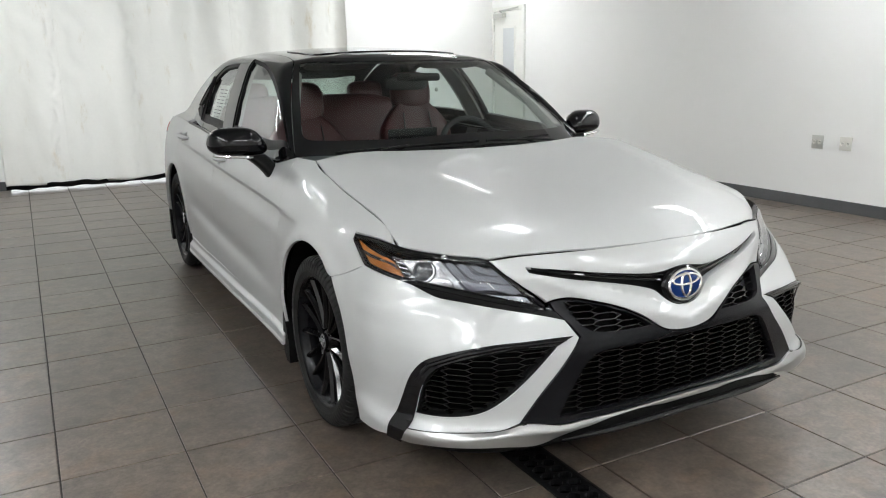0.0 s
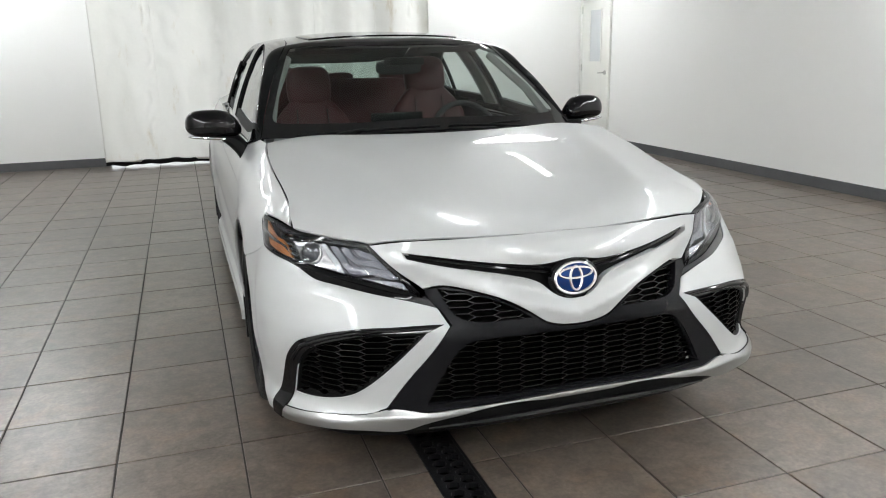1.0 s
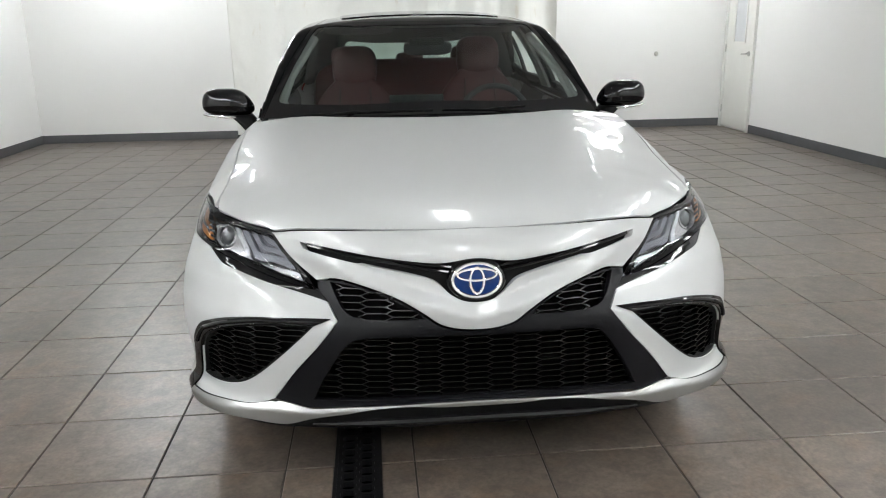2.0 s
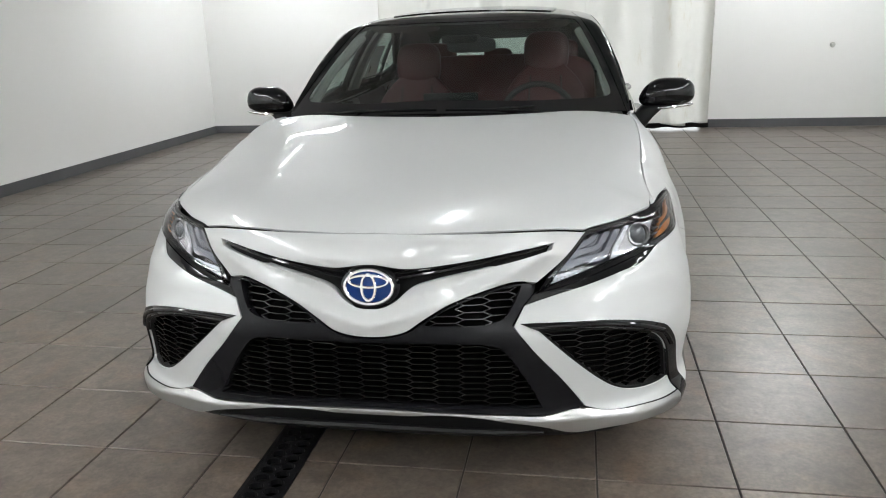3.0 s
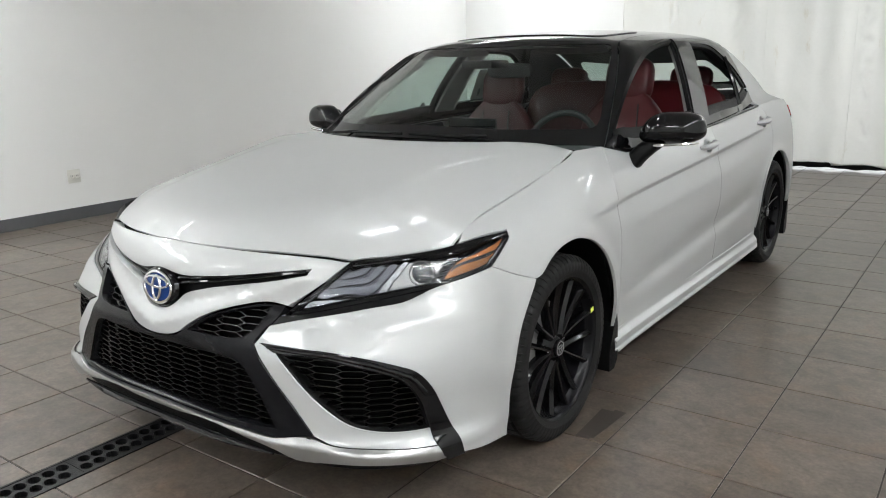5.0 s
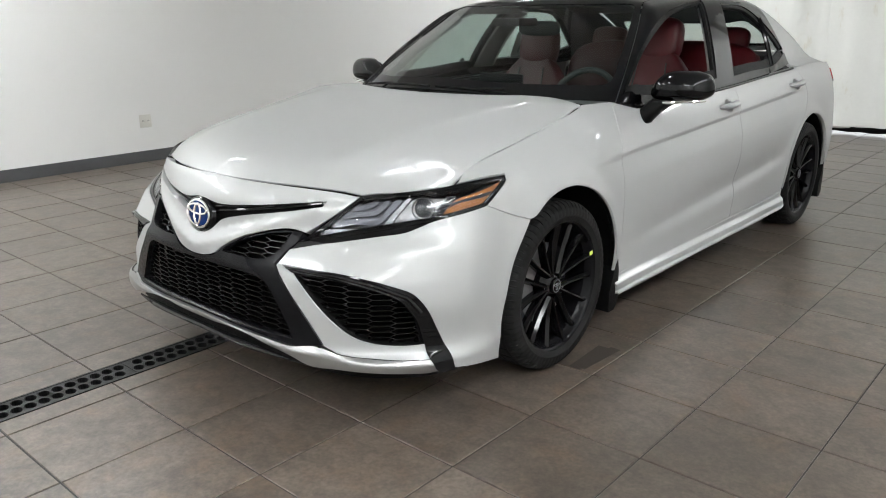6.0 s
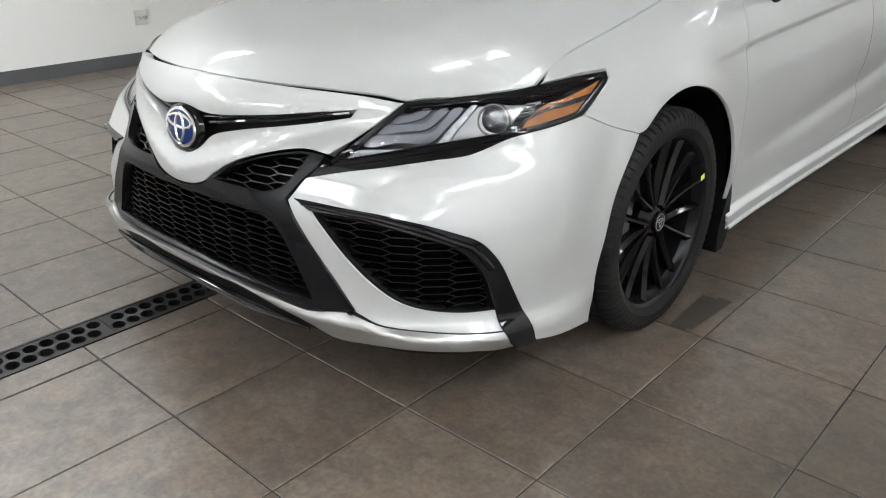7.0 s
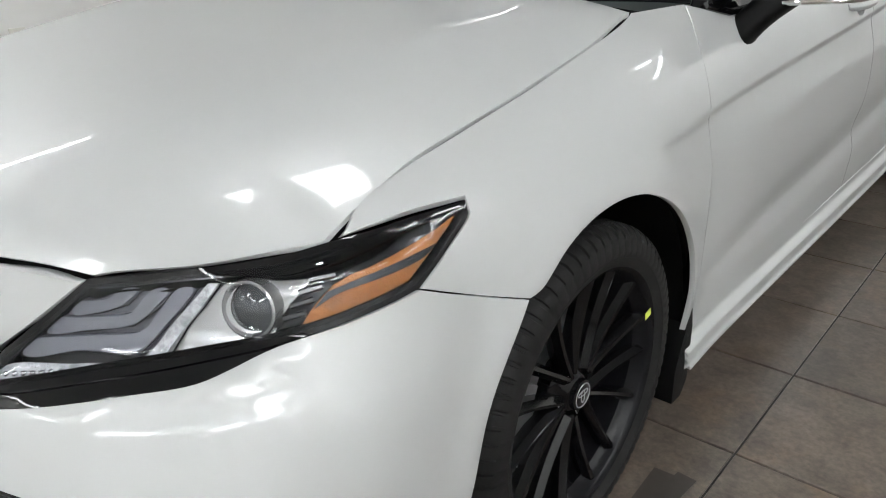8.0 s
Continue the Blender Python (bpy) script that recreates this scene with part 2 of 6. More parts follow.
def tube(bm, pts, r, sides=8, flat=1.0):
    """A round bar along a line of points."""
    pts = [Vector(p) for p in pts]
    rings = []
    for i, p in enumerate(pts):
        d = (pts[min(i + 1, len(pts) - 1)] - pts[max(i - 1, 0)]).normalized()
        a = d.cross(Vector((0, 0, 1)))
        a = a.normalized() if a.length > 1e-4 else Vector((1, 0, 0))
        b = a.cross(d)
        rr = r[i] if isinstance(r, (list, tuple)) else r
        rings.append([bm.verts.new(p + a * rr * math.cos(2 * math.pi * k / sides) + b * rr * flat * math.sin(2 * math.pi * k / sides)) for k in range(sides)])
    for p, q in zip(rings, rings[1:]):
        for k in range(sides):
            bm.faces.new((p[k], p[(k + 1) % sides], q[(k + 1) % sides], q[k]))
    bm.faces.new(rings[0])
    bm.faces.new(rings[-1][::-1])


def blob(bm, sx, sy, sz, m, power=3.0, nu=20, nv=12):
    """A cushion: a rounded box between a ball and a block."""
    def sgn(c):
        return math.copysign(abs(c) ** (2 / power), c)
    rows = []
    for j in range(1, nv):
        v = math.pi * j / nv - math.pi / 2
        rows.append([bm.verts.new(m @ Vector((sx * sgn(math.cos(v)) * sgn(math.cos(2 * math.pi * i / nu)), sy * sgn(math.cos(v)) * sgn(math.sin(2 * math.pi * i / nu)), sz * sgn(math.sin(v))))) for i in range(nu)])
    lo, hi = bm.verts.new(m @ Vector((0, 0, -sz))), bm.verts.new(m @ Vector((0, 0, sz)))
    for p, q in zip(rows, rows[1:]):
        for i in range(nu):
            bm.faces.new((p[i], p[(i + 1) % nu], q[(i + 1) % nu], q[i]))
    for i in range(nu):
        bm.faces.new((lo, rows[0][(i + 1) % nu], rows[0][i]))
        bm.faces.new((hi, rows[-1][i], rows[-1][(i + 1) % nu]))


# ---- sheet panels cut from a curved skin ----
US = 0.8


def inside(p, poly):
    c, (x, y) = False, p
    j = len(poly) - 1
    for i in range(len(poly)):
        (x0, y0), (x1, y1) = poly[i], poly[j]
        if (y0 > y) != (y1 > y) and x < (x1 - x0) * (y - y0) / (y1 - y0) + x0:
            c = not c
        j = i
    return c


def rounded(pts, step=0.02, closed=True):
    """A smooth outline through 2D points; a third value of 1 keeps that corner sharp."""
    n = len(pts)
    out = []
    for i in range(n if closed else n - 1):
        p1, p2 = pts[i], pts[(i + 1) % n]
        p0, p3 = pts[(i - 1) % n], pts[(i + 2) % n]
        if len(p1) > 2 and p1[2] or (not closed and i == 0):
            p0 = (2 * p1[0] - p2[0], 2 * p1[1] - p2[1])
        if len(p2) > 2 and p2[2] or (not closed and i == n - 2):
            p3 = (2 * p2[0] - p1[0], 2 * p2[1] - p1[1])
        d01, d12, d23 = (max(math.dist(a[:2], b[:2]), 1e-5) ** 0.5 for a, b in ((p0, p1), (p1, p2), (p2, p3)))
        k = max(1, int(round(math.dist(p1[:2], p2[:2]) / step)))
        for s in range(k):
            t = s / k
            q = []
            for c in (0, 1):
                m1 = d12 * ((p1[c] - p0[c]) / d01 - (p2[c] - p0[c]) / (d01 + d12) + (p2[c] - p1[c]) / d12)
                m2 = d12 * ((p2[c] - p1[c]) / d12 - (p3[c] - p1[c]) / (d12 + d23) + (p3[c] - p2[c]) / d23)
                q.append((2 * t ** 3 - 3 * t * t + 1) * p1[c] + (t ** 3 - 2 * t * t + t) * m1 + (3 * t * t - 2 * t ** 3) * p2[c] + (t ** 3 - t * t) * m2)
            out.append(tuple(q))
    if not closed:
        out.append(tuple(pts[-1][:2]))
    return out


def shrunk(poly, d):
    """The outline moved inwards by d."""
    n = len(poly)
    area = sum(poly[i][0] * poly[(i + 1) % n][1] - poly[(i + 1) % n][0] * poly[i][1] for i in range(n))
    s = 1 if area > 0 else -1
    out = []
    for i in range(n):
        (x0, y0), (x1, y1) = poly[i - 1], poly[(i + 1) % n]
        l = math.hypot(x1 - x0, y1 - y0) or 1
        out.append((poly[i][0] - s * (y1 - y0) / l * d, poly[i][1] + s * (x1 - x0) / l * d))
    return out


def on_skin(pts):
    """Points in space, as (u, z) of the skin at about true length; a fourth value marks a corner."""
    out = []
    for p in pts:
        u, z = unroll(*p[:3])
        out.append((u * US, z) + ((1,) if len(p) > 3 else ()))
    return out


def skin(a, b):
    return shell(a / US, b)


def over_hood(x, y):
    return x, y, hood_z(x, y)


def over_cabin(x, y):
    return x, y, cabin_z(x, y)


MIDDLE = Vector((0, 1.4, 0.45))


def frame_at(f, a, b, e=0.003):
    p = Vector(f(a, b))
    n = (Vector(f(a + e, b)) - Vector(f(a - e, b))).cross(Vector(f(a, b + e)) - Vector(f(a, b - e)))
    if n.length < 1e-12:
        n = p - MIDDLE
    n.normalize()
    return p, (n if n.dot(p - MIDDLE) > 0 else -n)


def patch(name, poly, f, material, parent, label="", holes=(), off=0.0, depth=0.014, step=0.03, gap=0.0, bulge=None, slope=0.0):
    """A panel: the outline filled with a mesh that lies on the skin f, with its edges turned inwards by depth. bulge(a, b): how far it stands out."""
    if gap:
        poly = shrunk(poly, gap)
    loops = [poly, *holes]
    pts, edges = [], []
    for lp in loops:
        k = len(pts)
        pts += lp
        edges += [(k + i, k + (i + 1) % len(lp)) for i in range(len(lp))]
    nb = len(pts)
    lo = [min(p[c] for p in poly) for c in (0, 1)]
    hi = [max(p[c] for p in poly) for c in (0, 1)]
    edge = [np.array(lp) for lp in loops]
    allb = np.concatenate(edge)
    sa, sb = step if isinstance(step, tuple) else (step, step)
    for i in range(int((hi[0] - lo[0]) / sa) + 1):
        for j in range(-int(0.05 / sb) if slope else 0, int((hi[1] - lo[1]) / sb) + 1 + (int(0.1 / sb) if slope else 0)):
            p = (lo[0] + (i + 0.5 * (j % 2) + 0.25) * sa, lo[1] + (j + 0.3) * sb)
            p = (p[0], p[1] + slope * (abs(p[0]) - 2.0))
            if inside(p, poly) and not any(inside(p, h) for h in holes) and np.min(np.hypot((allb[:, 0] - p[0]) / sa, (allb[:, 1] - p[1]) / sb)) > 0.45:
                pts.append(p)
    vs, _, fs, _, _, _ = delaunay([Vector((p[0] / sa * 0.03, p[1] / sb * 0.03)) for p in pts], edges, [], 1, 1e-6)
    vs = [Vector((v.x * sa / 0.03, v.y * sb / 0.03)) for v in vs]
    keep = []
    for t in fs:
        c = (sum(vs[i].x for i in t) / 3, sum(vs[i].y for i in t) / 3)
        if inside(c, poly) and not any(inside(c, h) for h in holes):
            keep.append(t)
    P, N = [], []
    for v in vs:
        p, n = frame_at(f, v.x, v.y)
        if bulge:
            e = 0.004
            d = bulge(v.x, v.y)
            pa, pb = (frame_at(f, v.x + e, v.y), frame_at(f, v.x, v.y + e))
            qa, qb = pa[0] + pa[1] * bulge(v.x + e, v.y), pb[0] + pb[1] * bulge(v.x, v.y + e)
            p = p + n * d
            m = (qa - p).cross(qb - p)
            if m.length > 1e-12:
                m.normalize()
                n = m if m.dot(n) > 0 else -m
        P.append(p + n * off)
        N.append(n)
    tris = []
    count = {}
    for t in keep:
        a, b, c = t
        if (P[b] - P[a]).cross(P[c] - P[a]).dot(N[a] + N[b] + N[c]) < 0:
            t = (a, c, b)
        tris.append(tuple(t))
        for q in range(3):
            e = (t[q], t[(q + 1) % 3])
            count[e] = count.get(e, 0) + 1
    if depth:
        rim = [(a, b) for a, b in count if (b, a) not in count]
        base = {}
        for a, b in rim:
            for v, w in ((a, b), (b, a)):
                if v not in base:
                    t = (P[b] - P[a]).normalized()
                    o = t.cross(N[v]).normalized()
                    k = len(P)
                    P.extend((P[v], P[v] - N[v] * depth))
                    N.extend(((o * 0.8 + N[v] * 0.6).normalized(), o))
                    base[v] = k
        for a, b in rim:
            k, l = base[a], base[b]
            tris += [(k, k + 1, l + 1), (k, l + 1, l)]
    me = bpy.data.meshes.new(name)
    me.from_pydata(P, [], tris)
    me.polygons.foreach_set("use_smooth", [True] * len(me.polygons))
    me.update()
    me.normals_split_custom_set_from_vertices([tuple(n) for n in N])
    return put(name, me, material, parent, label)


def flip(poly):
    return [(-p[0],) + tuple(p[1:]) for p in poly]


def both(half):
    """An outline given from the middle to the middle on one side, closed over both sides."""
    return list(half) + [(-p[0],) + tuple(p[1:]) for p in half[::-1] if abs(p[0]) > 1e-6]


def honeycomb(name, poly, f, w, h, material, parent, off=-0.02, depth=0.016, bar=0.0035, margin=0.0, label=""):
    """Wide hexagon cells as bars on the skin f, kept within the outline."""
    P, F = [], []
    lo = [min(p[c] for p in poly) for c in (0, 1)]
    hi = [max(p[c] for p in poly) for c in (0, 1)]
    big = shrunk(poly, -margin)
    flat = w * 0.17

    def bar_of(a, b):
        l = math.hypot(b[0] - a[0], b[1] - a[1])
        nx, ny = -(b[1] - a[1]) / l * bar, (b[0] - a[0]) / l * bar
        k = len(P)
        for q, s in ((a, 1), (a, -1), (b, -1), (b, 1)):
            p, n = frame_at(f, q[0] + nx * s, q[1] + ny * s)
            P.append(p + n * off)
            p2, n2 = frame_at(f, q[0] + nx * s * 1.3, q[1] + ny * s * 1.3)
            P.append(p2 + n2 * (off - depth))
        c = [k, k + 2, k + 4, k + 6]
        F.append(tuple(c))
        for i in range(4):
            a_, b_ = c[i], c[(i + 1) % 4]
            F.append((a_, a_ + 1, b_ + 1, b_))
    cols = int((hi[0] - lo[0]) / w) + 2
    rows = int((hi[1] - lo[1]) / (h / 2)) + 2
    cx = (lo[0] + hi[0]) / 2
    for j in range(-1, rows):
        for i in range(-cols // 2 - 1, cols // 2 + 2):
            x = cx + (i + 0.5 * (j % 2)) * w
            y = lo[1] + j * h / 2
            a, b = (x - flat, y), (x + flat, y)
            segs = ((a, b), (b, (x + w / 2 - flat, y + h / 2)), (a, (x - w / 2 + flat, y + h / 2)))
            for p, q in segs:
                m = ((p[0] + q[0]) / 2, (p[1] + q[1]) / 2)
                if inside(p, big) and inside(q, big) or inside(m, poly) and (inside(p, big) or inside(q, big)):
                    bar_of(p, q)
    me = bpy.data.meshes.new(name)
    me.from_pydata(P, [], F)
    me.update()
    return put(name, me, material, parent, label)


def seam_backing(name, pts, parent, width=0.016, off=-0.026):
    """A dark strip under the joint of two panels, along points on the skin."""
    line = rounded(on_skin(pts), 0.03, closed=False)
    P, F = [], []
    for i, p in enumerate(line):
        a, b = line[max(i - 1, 0)], line[min(i + 1, len(line) - 1)]
        l = math.dist(a, b) or 1
        nx, ny = -(b[1] - a[1]) / l, (b[0] - a[0]) / l
        for s in (-1, 1):
            q, n = frame_at(skin, p[0] + s * nx * width, p[1] + s * ny * width)
            P.append(q + n * off)
        if i:
            k = 2 * i
            F.append((k - 2, k - 1, k + 1, k))
    me = bpy.data.meshes.new(name)
    me.from_pydata(P, [], F)
    me.update()
    put(name, me, VOID, parent)
    me = me.copy()
    me.transform(Matrix.Diagonal((-1, 1, 1, 1)))
    new(name, me).parent = parent


# ---- the car's skin ----
def spl(*p):
    """A smooth curve through (position, value) pairs."""
    xs, ys = [a for a, _ in p], [b for _, b in p]
    n = len(xs)
    d = [(ys[i + 1] - ys[i]) / (xs[i + 1] - xs[i]) for i in range(n - 1)]
    m = [d[0]] + [0 if d[i - 1] * d[i] <= 0 else 2 * d[i - 1] * d[i] / (d[i - 1] + d[i]) for i in range(1, n - 1)] + [d[-1]]
    def f(x):
        if x <= xs[0]:
            return ys[0] + (x - xs[0]) * m[0] * 0.0
        if x >= xs[-1]:
            return ys[-1]
        i = 0
        while x > xs[i + 1]:
            i += 1
        h = xs[i + 1] - xs[i]
        s = (x - xs[i]) / h
        return ys[i] * (1 + 2 * s) * (1 - s) ** 2 + ys[i + 1] * s * s * (3 - 2 * s) + h * s * (1 - s) * (m[i] * (1 - s) - m[i + 1] * s)
    return f


YA, YB, YREAR = -0.2, 2.9, 3.82
HALF = math.pi / 2
nose_y = spl((0.10, -0.95), (0.20, -0.985), (0.32, -0.975), (0.50, -0.975), (0.56, -0.962), (0.65, -0.935), (0.71, -0.93), (0.76, -0.905), (0.80, -0.85))
nose_n = spl((0.2, 3.2), (0.3, 2.9), (0.5, 2.5), (0.6, 2.1), (0.72, 1.88), (0.76, 1.92), (0.79, 2.1))
tail_y = spl((0.2, 3.72), (0.45, 3.86), (0.75, 3.82), (1.0, 3.80), (1.06, 3.76))
seam_z = spl((-0.5, 0.787), (-0.45, 0.811), (-0.335, 0.841), (-0.18, 0.869), (0.0, 0.908), (0.156, 0.941), (0.3, 0.972), (0.52, 0.968), (0.7, 0.93), (1.5, 0.945), (2.5, 0.985), (3.0, 1.01), (3.5, 0.995), (3.85, 0.95))
seam_x = spl((-0.5, 0.796), (-0.335, 0.779), (-0.18, 0.780), (0.0, 0.789), (0.156, 0.788), (0.3, 0.770), (0.52, 0.772), (0.7, 0.812), (1.5, 0.828), (2.4, 0.812), (2.9, 0.818), (3.3, 0.815), (3.6, 0.79), (3.85, 0.74))
cabin_half = spl((0.7, 0.812), (1.5, 0.828), (2.4, 0.802), (2.8, 0.765), (3.2, 0.73), (3.85, 0.66))
full_x = spl((-0.5, 0.905), (-0.2, 0.918), (0.2, 0.92), (0.6, 0.908), (1.6, 0.915), (2.3, 0.918), (2.9, 0.916), (3.4, 0.90), (3.85, 0.87))


corner_out = spl((0.16, 0.025), (0.24, 0.033), (0.30, 0.020), (0.36, 0.026), (0.44, 0.040), (0.50, 0.043), (0.56, 0.051), (0.60, 0.056), (0.64, 0.051), (0.70, 0.044), (0.76, 0.036), (0.786, 0.0))


def ease(a, b, x):
    t = min(max((x - a) / (b - a), 0.0), 1.0)
    return t * t * (3 - 2 * t)


def side_x(y, z):
    """Half the body's width at y and height z, along the flanks."""
    w, t, xt = full_x(y), seam_z(y), seam_x(y)
    zm = 0.56
    if z <= zm:
        x = w - 0.16 * (zm - z) ** 2
    else:
        s = (z - zm) / (t - zm)
        k = ease(0.15, 0.85, y)
        x = w - (w - xt) * ((0.22 + 0.33 * k) * s * s + (0.78 - 0.33 * k) * s ** (4.5 + 0.5 * k))
    return x


def shell(u, z):
    """The body's skin: u runs from the nose's middle (0) round the corner (pi/2) along the flank."""
    s, a = (1, u) if u >= 0 else (-1, -u)
    L = YA - nose_y(z)
    if a <= HALF:
        n = nose_n(z)
        c, q = max(math.cos(a), 0.0), max(math.sin(a), 0.0)
        r = (c ** n + q ** n) ** (-1 / n)
        k = 0.45 + 0.35 * ease(0.62, 0.70, z)
        r += corner_out(z) / 0.86 * ease(k, k + 0.32, a) * (1 - ease(1.12, 1.42, a))
        return s * side_x(YA, z) * r * q, YA - L * r * c, z
    y = YA + (a - HALF) * 0.75
    if y < YB:
        return s * side_x(y, z), y, z
    b = min((y - YB) / (YREAR - YB), HALF)
    n = 3.6
    c, q = max(math.cos(b), 0.0), math.sin(b)
    r = (c ** n + q ** n) ** (-1 / n)
    return s * side_x(YB, z) * r * c, YB + (tail_y(z) - YB) * r * q, z


def unroll(x, y, z):
    """The skin's (u, z) nearest to a point in space."""
    s = 1 if x >= 0 else -1
    if y <= YA:
        return s * math.atan2(abs(x) / side_x(YA, z), (YA - y) / (YA - nose_y(z))), z
    if y <= YB:
        return s * (HALF + (y - YA) / 0.75), z
    b = math.atan2((y - YB) / (tail_y(z) - YB), abs(x) / side_x(YB, z))
    return s * (HALF + (YB + b * (YREAR - YB) - YA) / 0.75), z


roof_c = spl((0.6, 1.29), (0.9, 1.37), (1.2, 1.412), (1.7, 1.442), (2.2, 1.448), (2.7, 1.41), (3.2, 1.31))


def smin(a, b, k):
    h = max(k - abs(a - b), 0.0) / k
    return min(a, b) - h * h * k * 0.25


def screen_z(x, y):
    """The windscreen's plane, bowed across."""
    y0 = 0.25 + 0.55 * x * x
    s = y - y0 + 1.1 * max(0.0, abs(x) - 0.775 + 0.357 * (y - 0.58))
    return 0.985 - 0.03 * (x / 0.77) ** 2 + 0.585 * s - 0.07 * s * s


def cabin_z(x, y):
    """Height of the cabin's skin over (x, y): roof, windscreen, rear window and sides in one."""
    x = abs(x)
    z = smin(roof_c(y) - 0.08 * x * x - 0.20 * x ** 4, screen_z(x, y), 0.02)
    q = y - (2.45 - 0.28 * x * x)
    back = 1.425 - 0.34 * q - 0.05 * q * abs(q) if q > 0 else 1.425 - 0.34 * q
    z = smin(z, back, 0.06)
    d = (seam_x(y) if y < 0.75 else cabin_half(y)) - x
    h = (-0.25 + math.sqrt(0.0625 + 1.8 * d)) / 0.9 if d > -0.03 else -0.3
    if y > 2.3:
        h = -smin(-h, -0.45 * (seam_x(y) - x), 0.02)
    return smin(z, seam_z(y) + h, 0.05)


def cabin_x(y, z):
    """Half width of the cabin at y and height z."""
    a, b = 0.0, 1.0
    for _ in range(26):
        m = (a + b) / 2
        if cabin_z(m, y) > z:
            a = m
        else:
            b = m
    return a


hood_c = spl((-0.87, 0.836), (-0.5, 0.895), (-0.1, 0.953), (0.3, 0.998))
lead_y = spl((0.0, -0.868), (0.16, -0.858), (0.313, -0.823), (0.467, -0.763), (0.586, -0.703), (0.689, -0.610), (0.79, -0.495))
lead_z = spl((0.0, 0.785), (0.313, 0.780), (0.467, 0.773), (0.586, 0.757), (0.689, 0.767), (0.79, 0.785))


def crown(x, y):
    s = min(abs(x) / seam_x(y), 1.2)
    c, e = hood_c(y), seam_z(y)
    off = abs(x) - (0.38 + 0.20 * (y + 0.8))
    ridge = 0.009 * math.exp(-(off / (0.055 if off > 0 else 0.12)) ** 2) * min(max((y + 0.85) / 0.3, 0), 1) * (1 - 0.85 * ease(-0.1, 0.28, y))
    return c + (e - c) * (0.2 * s * s + 0.8 * s ** 5) + ridge


def hood_z(x, y):
    """The bonnet over (x, y): a crown between the fender seams that rolls down to the leading edge."""
    a = abs(x)
    yl = lead_y(a)
    return crown(x, y) - (crown(x, yl) - lead_z(a)) * math.exp(-max(y - yl, -0.01) / 0.085)

# ---- the room ----
PITCH, TX, TY = 0.4094, -1.4118, -0.7968
XL, XR, YBACK, YFRONT, CEILING = -4.58, 4.56, 7.50, -6.2, 3.3
GAP_L, GAP_R, GAP_TOP = -2.0, 2.1, 3.2


def slab(name, boxes, material, label, category="wall"):
    bm = bmesh.new()
    for b in boxes:
        box(bm, *b)
    return tagged(part(name, bm, material, None, label, smooth=False), category=category, kind="structure")


DRAIN_X = -0.365
slab("floor", [(XL - 0.15, DRAIN_X - 0.072, YFRONT - 0.15, YBACK + 3.0, -0.12, -0.004), (DRAIN_X + 0.072, XR + 0.15, YFRONT - 0.15, YBACK + 3.0, -0.12, -0.004), (DRAIN_X - 0.072, DRAIN_X + 0.072, YFRONT - 0.15, -3.6, -0.12, -0.004), (DRAIN_X - 0.072, DRAIN_X + 0.072, 3.9, YBACK + 3.0, -0.12, -0.004), (DRAIN_X - 0.072, DRAIN_X + 0.072, -3.6, 3.9, -0.12, -0.10)], GROUT, "dark grout bed under the floor tiles", "floor")
slab("wall_east", [(XR, XR + 0.15, YFRONT, YBACK, 0, CEILING)], WALL, "plain white painted side wall")
slab("wall_west", [(XL - 0.15, XL, YFRONT, YBACK, 0, CEILING)], WALL, "plain white painted side wall")
# unseen wall, made up: closes the room and bounces light forward
slab("wall_south", [(XL - 0.15, XR + 0.15, YFRONT - 0.15, YFRONT, 0, CEILING)], WALL, "unseen plain white wall, added to close the room")
slab("wall_north", [(XL - 0.15, GAP_L, YBACK, YBACK + 0.15, 0, CEILING), (GAP_R, XR + 0.15, YBACK, YBACK + 0.15, 0, CEILING), (GAP_L, GAP_R, YBACK, YBACK + 0.15, GAP_TOP, CEILING)], WALL, "white painted wall with a wide doorway behind the curtain")
slab("ceiling", [(XL - 0.15, XR + 0.15, YFRONT - 0.15, YBACK + 0.15, CEILING, CEILING + 0.12)], CEIL, "plain white ceiling", "ceiling")
slab("backdrop", [(GAP_L - 2, GAP_R + 2, YBACK + 2.6, YBACK + 2.7, 0, 4)], OUTGLOW, "bright daylight beyond the doorway", "daylight")
BH = 0.105
slab("baseboard", [(XR - 0.012, XR, YFRONT, YBACK - 0.89, 0.0, BH), (XL, XL + 0.012, YFRONT, YBACK, 0.0, BH), (XL + 0.012, GAP_L, YBACK - 0.012, YBACK, 0.0, BH), (GAP_R, XR - 0.012, YBACK - 0.012, YBACK, 0.0, BH)], BASE, "dark grey rubber baseboard along the walls", "baseboard")


def troffer(x, y, turn=0):
    """A louvred ceiling light: tray, glowing cover and cross blades."""
    ob = thing("ceiling_light", "unseen white louvred ceiling light with cross blades, lit; several added as fill", "ceiling light", (0, 0, 0), "ceiling lights")
    bm = bmesh.new()
    box(bm, -0.31, 0.31, -0.61, 0.61, -0.05, -0.002)
    part("housing", bm, PLATE, ob, smooth=False)
    bm = bmesh.new()
    box(bm, -0.28, 0.28, -0.58, 0.58, -0.056, -0.051)
    part("diffuser", bm, LAMPGLOW, ob, smooth=False)
    for k in range(9):
        bm = bmesh.new()
        box(bm, -0.28, 0.28, -0.524 + 0.13 * k, -0.516 + 0.13 * k, -0.085, -0.057)
        part("blade", bm, PLATE, ob, smooth=False)
    ob.matrix_basis = pose(x, y, CEILING, 0, 0, turn)
    return ob


def slim(w):
    return Matrix.Diagonal((w, 1, 1, 1))


